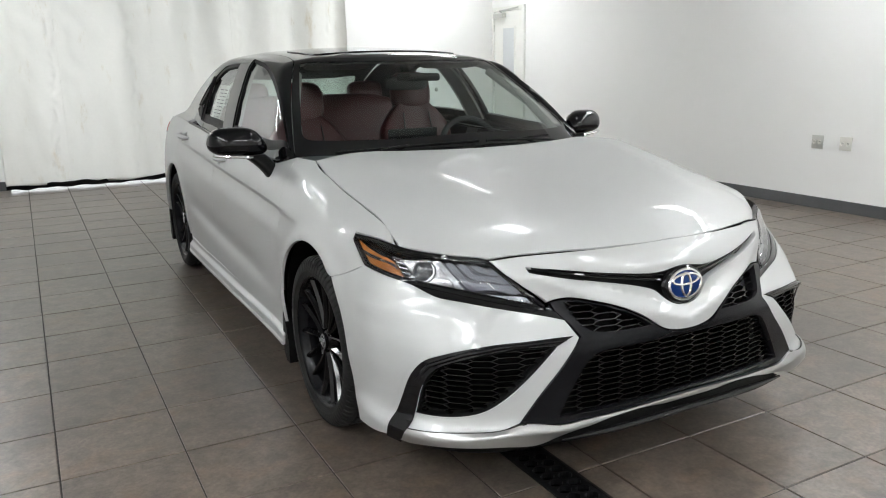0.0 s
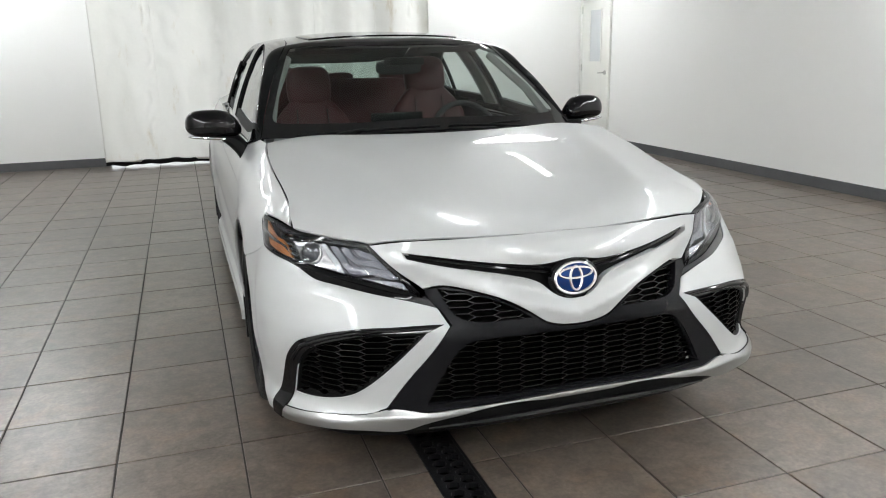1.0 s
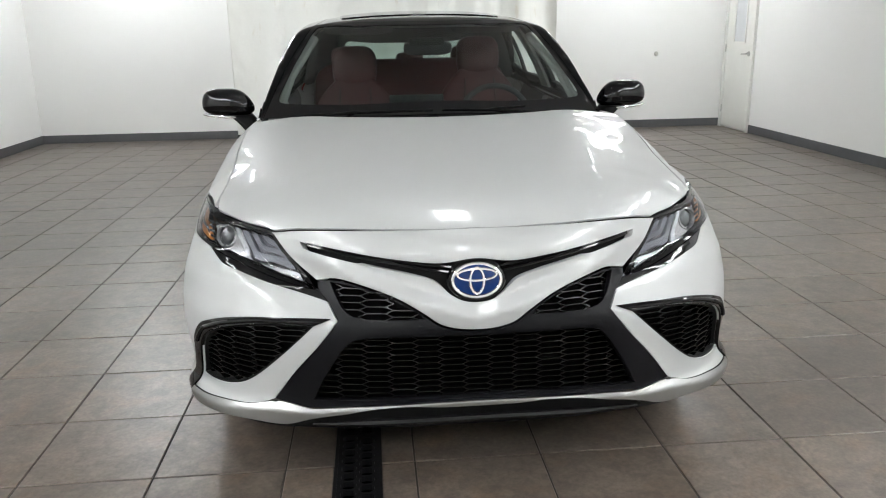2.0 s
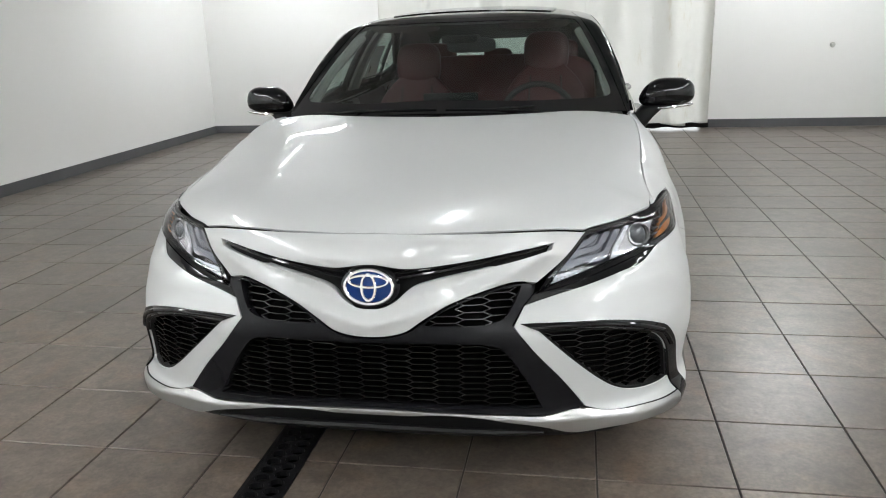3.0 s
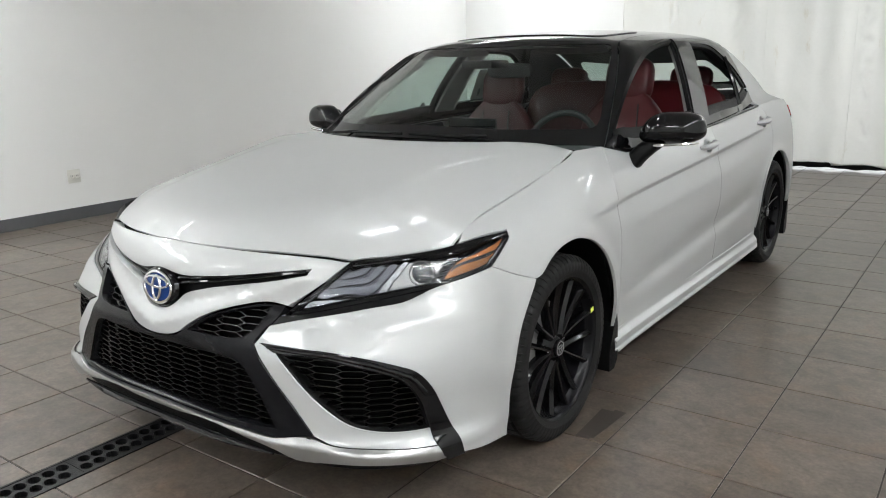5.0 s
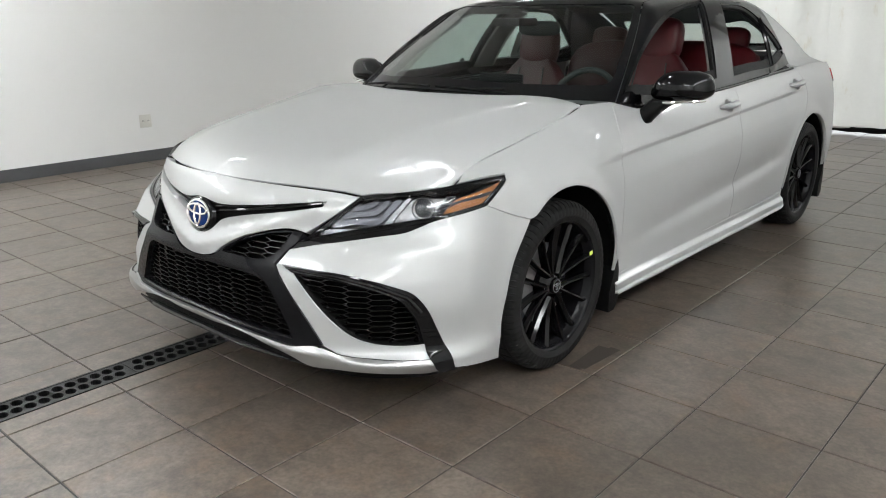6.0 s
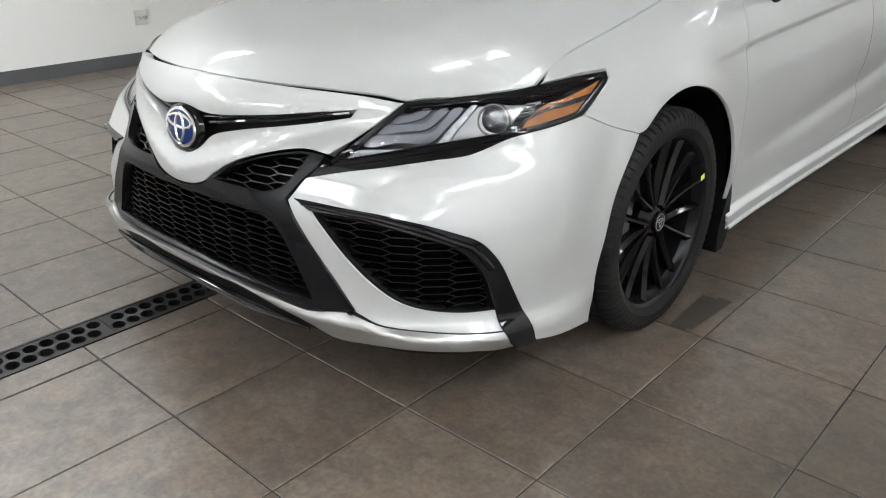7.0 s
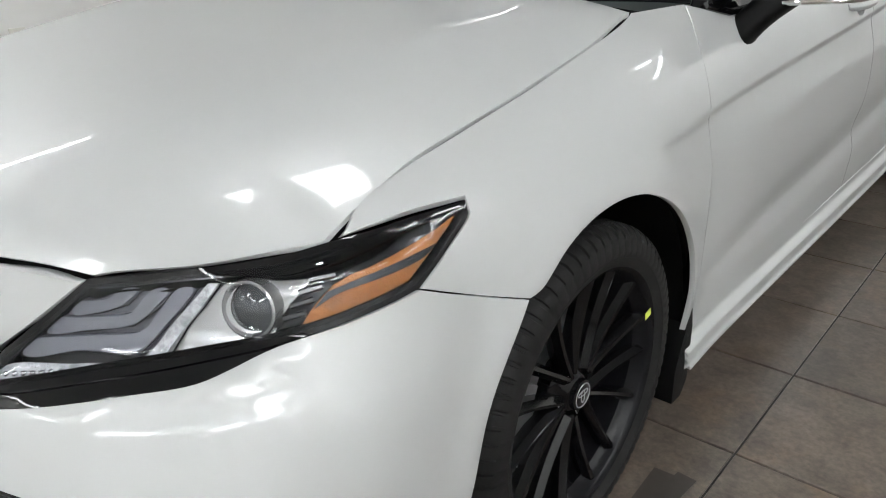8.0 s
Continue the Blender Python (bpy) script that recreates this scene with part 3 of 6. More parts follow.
# made-up pair that washes the south wall, a soft fill for the car's front
first = troffer(-1.8, -5.3, 90)
copy_thing(first, pose(1.8, -5.3, CEILING, 0, 0, 90))
copy_thing(first, pose(0.1, -3.6, CEILING) @ slim(0.5))
# made-up fill for the dim west side
copy_thing(first, pose(-3.65, -0.1, CEILING) @ slim(0.4))
for y in (-0.05, 1.4):
    copy_thing(first, pose(3.65, y, CEILING) @ slim(0.5))
copy_thing(first, pose(0.1, 0.1, CEILING) @ Matrix.Diagonal((0.4, 0.65, 1, 1)))
for s in (-1, 1):
    for y in (-4.4, -2.95, -1.5):
        copy_thing(first, pose(s * 3.65, y, CEILING) @ slim(0.88))
    copy_thing(first, pose(s * 2.6, 4.5, CEILING) @ slim(0.15))
    # made-up fill for the north corners
    copy_thing(first, pose(s * 3.1, 6.4, CEILING, 0, 0, 90))


def curtain():
    """A heavy vinyl curtain hung across the doorway in soft vertical folds, its hem just off the floor."""
    x0, x1, y0, z0, z1 = -2.04, 2.17, 7.31, 0.062, 3.28
    bm = bmesh.new()
    nx, nz = 300, 110
    rng = random.Random(4)
    waves = [(rng.uniform(2.5, 11), rng.uniform(0, 6.3), rng.uniform(0.010, 0.034)) for _ in range(9)]

    def rumple(x, z):
        """Soft dents, sharp little wrinkles gathered in vertical lines, and long drag lines."""
        e = 0.024 * noise.noise(Vector((x * 3.1, z * 1.6, 5))) + 0.013 * noise.noise(Vector((x * 7.0 + z, z * 4.5, 2)))
        for xc, q in ((-1.45, 0.05), (-0.62, 0.06), (0.75, 0.05), (1.92, 0.07)):
            near = math.exp(-((x - xc - 0.04 * math.sin(2.1 * z + xc)) / q) ** 2)
            e += near * (0.045 * (0.35 - abs(noise.noise(Vector((x * 9, z * 9, xc)))))) - 0.006 * near
        e += 0.026 * (0.3 - abs(noise.noise(Vector((x * 2.2 - 0.5 * z, z * 0.55, 8)))))
        return e

    grid = []
    for i in range(nx + 1):
        x = x0 + (x1 - x0) * i / nx
        col = []
        for j in range(nz + 1):
            z = z0 + (z1 - z0) * j / nz
            fold = sum(a * math.sin(k * x + p + 0.25 * math.sin(1.3 * z + p)) for k, p, a in waves)
            crease = rumple(x, z)
            hem = 0.012 * math.sin(9 * x) * math.exp(-(z - z0) * 3) + (0.014 * noise.noise(Vector((x * 2.3, 0, 9))) if j == 0 else 0)
            col.append(bm.verts.new((x, y0 + fold + crease, z + (hem if j == 0 else 0))))
        grid.append(col)
    for i in range(nx):
        for j in range(nz):
            bm.faces.new((grid[i][j], grid[i + 1][j], grid[i + 1][j + 1], grid[i][j + 1]))
    bmesh.ops.solidify(bm, geom=bm.faces[:], thickness=0.004)
    ob = part("curtain", bm, CURTAIN, None, "off-white vinyl curtain with brown stains, hanging over a doorway", sharp=80)
    tagged(ob, category="curtain")
    for x in (-1.35, -0.32, 0.62, 1.45):
        bm = bmesh.new()
        fold = lambda xx, z: sum(a * math.sin(k * xx + p + 0.25 * math.sin(1.3 * z + p)) for k, p, a in waves) + rumple(xx, z)
        pts = [(x, y0 + fold(x, z) - 0.002, z) for z in [z0 + 0.02 + 0.13 * q for q in range(25)]]
        tube(bm, pts, 0.0022, 6)
        part("seam", bm, CURTAIN, ob)
    bm = bmesh.new()
    rows = [[bm.verts.new((x0 + (x1 - x0) * q / 90, y0 + 0.015 + 0.012 * math.sin(q * 0.9) + dy, z + 0.020 * noise.noise(Vector((q * 0.31, 0, z * 9))))) for dy, z in ((0.0, 0.080), (-0.006, 0.055), (0.004, 0.022), (0.008, 0.022), (0.006, 0.080))] for q in range(91)]
    for p, q in zip(rows, rows[1:]):
        for j in range(4):
            bm.faces.new((p[j], p[j + 1], q[j + 1], q[j]))
    part("weight_hem", bm, BLACK, ob, "black rubber flap below the hem")


curtain()


def service_door():
    """A painted steel door with a tall frosted window, in the side wall next to the corner."""
    y1, w, h = YBACK - 0.10, 0.72, 2.08
    ob = thing("door_1", "closed cream steel door with a tall frosted window", "door", (XR, y1 - w / 2, 0), kind="structure")
    bm = bmesh.new()
    for y0, yy in ((-w / 2 - 0.06, -w / 2), (w / 2, w / 2 + 0.06)):
        box(bm, -0.035, 0.0, y0, yy, 0, h + 0.06, bevel=0.004)
    box(bm, -0.035, 0.0, -w / 2, w / 2, h, h + 0.06, bevel=0.004)
    part("door_frame", bm, DOORM, ob)
    bm = bmesh.new()
    box(bm, -0.022, -0.001, -w / 2 + 0.004, w / 2 - 0.004, 0.012, h - 0.004, bevel=0.003)
    leaf = part("door_leaf", bm, DOORM, ob)
    bm = bmesh.new()
    for a in ((-0.19, 0.14, 1.12, 1.14), (-0.19, 0.14, 1.84, 1.86), (-0.19, -0.17, 1.14, 1.84), (0.12, 0.14, 1.14, 1.84)):
        box(bm, -0.034, -0.022, a[0], a[1], a[2], a[3])
    part("window_trim", bm, DOORM, leaf, smooth=False)
    bm = bmesh.new()
    box(bm, -0.027, -0.0225, -0.17, 0.12, 1.14, 1.84)
    part("pane", bm, FROST, leaf, "frosted glass pane", smooth=False)
    bm = bmesh.new()
    lathe(bm, [(0.0, -0.034), (0.03, -0.034), (0.032, -0.028), (0.032, -0.022), (0.0, -0.022)], 20, Matrix.Translation((0, -0.30, 0.99)))
    tube(bm, [(-0.03, -0.30, 0.99), (-0.065, -0.30, 0.99), (-0.072, -0.28, 0.99), (-0.072, -0.19, 0.985)], 0.010, 8)
    part("door_handle", bm, STEELP, leaf, "brushed lever handle")
    for z in (0.25, 1.05, 1.85):
        bm = bmesh.new()
        tube(bm, [(-0.03, w / 2 - 0.002, z - 0.05), (-0.03, w / 2 - 0.002, z + 0.05)], 0.009, 8)
        part("hinge", bm, STEELP, ob)
    bm = bmesh.new()
    box(bm, -0.09, -0.022, 0.05, 0.30, h - 0.09, h - 0.03, bevel=0.006)
    tube(bm, [(-0.06, 0.12, h - 0.02), (-0.20, -0.05, h - 0.012), (-0.05, -0.30, h + 0.03)], 0.010, 6)
    part("door_closer", bm, STEELP, ob, "grey overhead door closer")


service_door()


def outlet(m, kind):
    """A wall plate with two sockets, or a blank one with a small toggle."""
    ob = thing("wall_outlet", "white twin socket plate on the wall" if kind else "ivory steel switch plate on the wall", "outlet")
    bm = bmesh.new()
    box(bm, -0.058, 0.058, -0.007, 0.0, -0.06, 0.06, bevel=0.003)
    part("plate", bm, PLATE if kind else STEELP, ob)
    for x in (-0.026, 0.026):
        bm = bmesh.new()
        lathe(bm, [(0.0, 0.0), (0.017, 0.0), (0.018, -0.003), (0.018, -0.006)], 16, Matrix.Translation((x, -0.0105, 0)) @ pose(0, 0, 0, 0, 0, 90))
        face = part("socket", bm, PLATE, ob)
        bm = bmesh.new()
        for dx in (-0.006, 0.006):
            box(bm, x + dx - 0.0012, x + dx + 0.0012, -0.0118, -0.0106, -0.002, 0.009)
        part("slot", bm, BLACK, face, smooth=False)
    ob.matrix_basis = m
    return ob


for x, y, z, turn, kind in ((XR, 1.92, 0.606, -90, 0), (XR, 1.642, 0.608, -90, 1), (XL, 1.295, 0.384, 90, 1)):
    outlet(pose(x, y, z, 0, 0, turn), kind)
bm = bmesh.new()
lathe(bm, [(0.0, -0.022), (0.016, -0.022), (0.022, -0.014), (0.030, -0.005), (0.033, 0.0)], 24, pose(3.60, YBACK, 0.99, 0, 0, 90))
tagged(part("door_stop", bm, STEELP, None, "small round steel stop on the white wall"), category="door stop")


def drain():
    """A narrow channel grate of black plastic with two staggered lines of oval holes, sunk into the floor."""
    x0, x1, y0, y1 = DRAIN_X - 0.068, DRAIN_X + 0.068, -3.6, 3.9
    ob = thing("floor_drain", "black plastic channel grate with oval holes, sunk in the tiles", "floor drain", (0, 0, 0))
    n = int((y1 - y0) / 0.5)
    for q in range(n):
        a = y0 + q * 0.5
        P, F = [], []
        holes = []
        for r in range(10):
            for s in (0, 1):
                holes.append((DRAIN_X - 0.028 + 0.056 * s, a + 0.0375 + r * 0.047 + 0.0125 * (1 - 2 * s) * 0.9))
        poly = [(x0, a + 0.001), (x1, a + 0.001), (x1, a + 0.499), (x0, a + 0.499)]
        loops = [[(hx + 0.0250 * math.cos(2 * math.pi * k / 14), hy + 0.0205 * math.sin(2 * math.pi * k / 14)) for k in range(14)] for hx, hy in holes]
        pts, edges = [], []
        for lp in [poly, *loops]:
            k0 = len(pts)
            pts += lp
            edges += [(k0 + i, k0 + (i + 1) % len(lp)) for i in range(len(lp))]
        vs, _, fs, _, _, _ = delaunay([Vector(p) for p in pts], edges, [], 1, 1e-6)
        top = {}
        bm = bmesh.new()
        up = [bm.verts.new((v.x, v.y, 0.001)) for v in vs]
        for t in fs:
            c = (sum(vs[i].x for i in t) / 3, sum(vs[i].y for i in t) / 3)
            if inside(c, poly) and not any((c[0] - hx) ** 2 / 0.0250 ** 2 + (c[1] - hy) ** 2 / 0.0205 ** 2 < 0.9 for hx, hy in holes):
                bm.faces.new([up[i] for i in t])
        got = bmesh.ops.extrude_face_region(bm, geom=bm.faces[:])
        bmesh.ops.translate(bm, vec=(0, 0, -0.018), verts=[g for g in got["geom"] if isinstance(g, bmesh.types.BMVert)])
        part("grate", bm, DRAIN, ob, smooth=False)
    bm = bmesh.new()
    for a, b in ((x0 - 0.006, x0 + 0.004), (x1 - 0.004, x1 + 0.006)):
        box(bm, a, b, y0, y1, -0.05, 0.003)
    part("channel_edge", bm, DRAIN, ob, smooth=False)
    bm = bmesh.new()
    box(bm, x0, x1, y0, y1, -0.098, -0.085)
    part("channel_bed", bm, VOID, ob, smooth=False)


drain()
for x, y, w, d, turn, h in ((0.955, 0.15, 0.05, 0.25, 3, 0.0012), (0.985, 0.165, 0.045, 0.25, -4, 0.0018)):
    bm = bmesh.new()
    box(bm, -w / 2, w / 2, -d / 2, d / 2, 0.0006, h)
    ob = part("floor_tape", bm, TAPE, None, "worn strip of dark tape stuck on the tiles", smooth=False)
    tagged(ob, category="tape")
    ob.matrix_basis = pose(x, y, 0, 0, 0, turn)

# ---- the car ----
ARCH_R = 0.388
AXLE_R = 2.818
WHEEL_Z = 0.327
car = thing("car", "pearl white four-door sedan with black roof and black wheels", "car")


def arc(yc, r, a0, a1, n):
    """Points on the flank round a wheel's centre, angles from the front over the top."""
    out = []
    for i in range(n + 1):
        a = radians(a0 + (a1 - a0) * i / n)
        y, z = yc - r * math.cos(a), WHEEL_Z + r * math.sin(a)
        out.append((side_x(y, z), y, z))
    return out


def flank(*yz):
    """Flank points from (y, z[, corner])."""
    return [(side_x(p[0], p[1]), p[0], p[1]) + tuple(p[2:]) for p in yz]


def nose(*xz):
    """Front points from (x, z[, corner]): the y is found on the skin."""
    out = []
    for p in xz:
        x, z = p[0], p[1]
        a, b = 0.0, HALF
        for _ in range(40):
            m = (a + b) / 2
            if shell(m, z)[0] < x:
                a = m
            else:
                b = m
        out.append((x, shell(a, z)[1], z) + tuple(p[2:]))
    return out


# bonnet
HOOD_EDGE = [(0.0, -0.868), (0.16, -0.858), (0.313, -0.823), (0.467, -0.763), (0.53, -0.731), (0.586, -0.703)]
hood_front = HOOD_EDGE[1:-1] + [(0.586, -0.703, 1), (0.689, -0.610), (0.785, -0.497, 1)]
hood_side = [(seam_x(y) - 0.003, y) for y in (-0.45, -0.335, -0.18, 0.0, 0.15)] + [(0.769, 0.305, 1)]
hood_back = [(0.62, 0.335), (0.40, 0.265), (0.20, 0.225)]
HOOD = rounded([(-x, *r) for x, *r in (hood_front + hood_side + hood_back)[::-1]] + [(0.0, -0.868)] + hood_front + hood_side + hood_back + [(0.0, 0.212)], 0.025)
patch("hood", HOOD, over_hood, PAINT, car, "pearl white bonnet with two long creases", gap=0.0018, depth=0.009, step=0.024)
# near-black underlay added so the bonnet's gaps show as dark, shaded lines
patch("hood_gap_shade", shrunk(HOOD, -0.010), over_hood, VOID, car, off=-0.016, depth=0.0, step=0.05)

# upper nose: the white panel with its long slit and the bar that dips round the badge
lamp_inner = nose((0.590, 0.757, 1), (0.558, 0.721), (0.517, 0.682), (0.457, 0.638, 1))
v_low = nose((0.40, 0.646), (0.334, 0.634), (0.229, 0.601), (0.155, 0.562), (0.105, 0.530), (0.055, 0.517))
top = nose((0.16, 0.785), (0.313, 0.782), (0.467, 0.775), (0.53, 0.768))
half = [(0.0, shell(0, 0.787)[1], 0.787)] + top + lamp_inner + v_low + [(0.0, shell(0, 0.514)[1], 0.514)]
NOSE = rounded(both(on_skin(half)), 0.015)
slit_half = nose((0.0, 0.712), (0.10, 0.700), (0.228, 0.709), (0.378, 0.727), (0.470, 0.738), (0.502, 0.741, 1), (0.493, 0.722, 1), (0.40, 0.704), (0.318, 0.690), (0.182, 0.665), (0.115, 0.645), (0.075, 0.612), (0.04, 0.594), (0.0, 0.589))
SLIT = rounded(both(on_skin(slit_half)), 0.012)


def nose_bulge(a, b):
    """The bar under the slit swells out; the panel above it rolls back."""
    x = abs(a) / US
    mid = 0.545 + 0.16 * min(x / 0.55, 1) ** 1.1
    return 0.013 * max(0.0, 1 - math.sqrt(((b - mid) / 0.042) ** 2 + 0.015)) * (1 - min(x / 0.75, 1) ** 3)


patch("nose_panel", NOSE, skin, PAINT, car, "white nose panel with a bar that dips below the badge", holes=[SLIT], gap=0.0025, depth=0.035, step=0.012, bulge=nose_bulge)
patch("slit_cavity", shrunk(SLIT, -0.012), skin, BLACK, car, "black slot of the upper grille", off=-0.030, depth=0.0, step=0.03)
for s in (1, -1):
    for q in (0.35, 0.70):
        bm = bmesh.new()
        line = []
        for i in range(15):
            x = 0.07 + 0.41 * i / 14
            z0, z1 = 0.660 + 0.063 * (x - 0.1) / 0.37, 0.700 + 0.038 * (x - 0.1) / 0.37
            z = z0 + (z1 - z0) * q
            p = nose((x, z))[0]
            line.append((s * p[0], p[1] + 0.012, p[2]))
        tube(bm, line, 0.0045, 6)
        part("slit_fin", bm, PIANO, car)

# badge
badge = tagged(new("badge"), "round blue and chrome badge on the grille")
badge.parent = car
badge.matrix_basis = pose(0, -0.936, 0.651, 0, 0, 0) @ pose(0, 0, 0, -8, 0, 0)
bm = bmesh.new()
lathe(bm, [(0.0, 0.010), (0.064, 0.010), (0.070, 0.006), (0.074, -0.006)], 48, Matrix.Diagonal((1.15, 1, 0.84, 1)) @ pose(0, 0, 0, 0, 0, -90))
part("badge_base", bm, PIANO, badge)
bm = bmesh.new()
lathe(bm, [(0.0, 0.016), (0.045, 0.0145), (0.060, 0.0105)], 48, Matrix.Diagonal((1.15, 1, 0.80, 1)) @ pose(0, 0, 0, 0, 0, -90))
part("badge_field", bm, BLUE, badge, "blue enamel field")


def ring(bm, rx, rz, w, y, cz=0.0, n=40):
    pts = [(rx * math.cos(2 * math.pi * i / n), y, cz + rz * math.sin(2 * math.pi * i / n)) for i in range(n)]
    rows = [[bm.verts.new((p[0] * (1 + s * w / rx), y - d, cz + (p[2] - cz) * (1 + s * w / rz))) for s, d in ((-1, 0), (-0.5, 0.003), (0.5, 0.003), (1, 0))] for p in pts]
    for i in range(n):
        a, b = rows[i], rows[(i + 1) % n]
        for k in range(3):
            bm.faces.new((a[k], a[k + 1], b[k + 1], b[k]))


bm = bmesh.new()
ring(bm, 0.068, 0.047, 0.0050, -0.012)
ring(bm, 0.055, 0.0165, 0.0045, -0.015, 0.016)
ring(bm, 0.0195, 0.036, 0.0045, -0.0155, -0.001, 32)
part("badge_emblem", bm, CHROME, badge, "chrome oval rings")

# dark frame of the grille
frame_out = nose((0.055, 0.513), (0.105, 0.526), (0.155, 0.558), (0.229, 0.597), (0.334, 0.630), (0.40, 0.642), (0.452, 0.636, 1), (0.444, 0.612), (0.418, 0.583), (0.392, 0.541, 1), (0.456, 0.462), (0.526, 0.385), (0.589, 0.303, 1), (0.49, 0.283, 1), (0.368, 0.292))
FRAME = rounded(both(on_skin([(0.0, shell(0, 0.510)[1], 0.510)] + frame_out + [(0.0, shell(0, 0.302)[1], 0.302)])), 0.015)
low_half = nose((0.0, 0.500), (0.17, 0.500), (0.335, 0.493), (0.368, 0.478), (0.43, 0.393), (0.478, 0.305, 1), (0.321, 0.307))
LOW = rounded(both(on_skin(low_half + [(0.0, shell(0, 0.310)[1], 0.310)])), 0.015)
UP = rounded(on_skin(nose((0.150, 0.547, 1), (0.190, 0.575), (0.229, 0.594), (0.334, 0.627), (0.415, 0.638, 1), (0.398, 0.598), (0.372, 0.562), (0.335, 0.548))), 0.012)
patch("grille_frame", FRAME, skin, SATIN, car, "dark gunmetal frame of the grille", holes=[LOW, UP, flip(UP)[::-1]], off=0.004, depth=0.045, step=0.022)
# near-black sheets behind the meshes stand in for the openings' depth shade
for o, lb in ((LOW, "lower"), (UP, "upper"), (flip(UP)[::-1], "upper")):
    patch("grille_depth_shade", shrunk(o, -0.01), skin, VOID, car, off=-0.06, depth=0.0, step=0.05)
honeycomb("lower_grille", LOW, skin, 0.125, 0.0180, MESHBLACK, car, off=-0.016, depth=0.022, bar=0.0012, margin=0.012, label="black honeycomb mesh of the lower grille")
for o in (UP, flip(UP)[::-1]):
    honeycomb("upper_grille", o, skin, 0.135, 0.0180, MESHBLACK, car, off=-0.016, depth=0.022, bar=0.0012, margin=0.012, label="black honeycomb mesh beside the badge")

# front bumper, one skin for each side, with its corner openings
trim_low = nose((0.425, 0.587, 1), (0.554, 0.619), (0.683, 0.645), (0.749, 0.657), (0.770, 0.668), (0.801, 0.687))
bump_out = trim_low + nose((0.856, 0.706)) + [(0.876, -0.423, 0.716, 1), (0.906, -0.33, 0.674), (0.92, -0.247, 0.643, 1)]
bump_out += [(side_x(-0.2, z), y, z) for y, z in ((-0.300, 0.570), (-0.350, 0.495), (-0.378, 0.410), (-0.388, 0.330), (-0.382, 0.250))] + [(0.885, -0.372, 0.165, 1), (0.893, -0.606, 0.214, 1)]
bump_out += [(0.858, -0.690, 0.259, 1)] + nose((0.810, 0.264), (0.740, 0.273), (0.654, 0.281), (0.594, 0.300, 1), (0.529, 0.385), (0.459, 0.462), (0.398, 0.538, 1))
BUMP = rounded(on_skin(bump_out), 0.015)
fog_top = nose((0.466, 0.523, 1), (0.614, 0.524), (0.736, 0.497), (0.798, 0.462), (0.826, 0.405), (0.838, 0.306, 1))
fog_low = nose((0.795, 0.308), (0.732, 0.319), (0.683, 0.338), (0.632, 0.374), (0.566, 0.432))
FOG = rounded(on_skin(fog_top + fog_low), 0.012)
fog_out = nose((0.415, 0.543, 1), (0.545, 0.541), (0.650, 0.538), (0.731, 0.523), (0.788, 0.502), (0.820, 0.482), (0.846, 0.439), (0.861, 0.342)) + [(0.893, -0.610, 0.214, 1), (0.872, -0.668, 0.212, 1)]
FOGTRIM = rounded(on_skin(fog_out + nose((0.850, 0.270)) + fog_top[::-1]), 0.012)
LIP_TOP = nose((0.368, 0.292), (0.477, 0.284), (0.578, 0.299), (0.654, 0.281), (0.740, 0.273), (0.810, 0.264)) + [(0.858, -0.690, 0.259, 1), (0.874, -0.668, 0.224, 1)]
LIP_LOW = nose((0.860, 0.221), (0.817, 0.229), (0.666, 0.239), (0.554, 0.235), (0.486, 0.252), (0.415, 0.266), (0.251, 0.284))
CREASE = spl(*[(unroll(*q[:3])[0], q[2]) for q in nose((0.40, 0.592), (0.578, 0.602), (0.726, 0.611), (0.814, 0.612), (0.843, 0.622), (0.862, 0.643), (0.877, 0.666))])


def arch_flare(a, b):
    """The swelling round the wheel arches."""
    y = shell(abs(a) / US, b)[1]
    e = 0.0
    for yc in (0.0, AXLE_R):
        r = math.hypot(y - yc, b - WHEEL_Z)
        e += 0.014 * math.exp(-((r - ARCH_R) / 0.045) ** 2) * min(max((b - 0.2) / 0.2, 0), 1)
    return e


def bumper_bulge(a, b):
    """A crisp shoulder along the corner that climbs and fades towards the wheel, and the lower wing pushed out."""
    u = abs(a) / US
    d = b - CREASE(u)
    rise = 1 - math.sqrt((d / (0.045 if d > 0 else 0.085)) ** 2 + 0.006)
    e = 0.003 * max(rise, 0.0) * min(max((u - 0.36) / 0.2, 0), 1) * min(max((1.35 - u) / 0.3, 0), 1)
    return e + arch_flare(a, b) + 0.012 * math.exp(-((b - 0.255) / 0.028) ** 2) * min(max((1.25 - u) / 0.25, 0), 1)


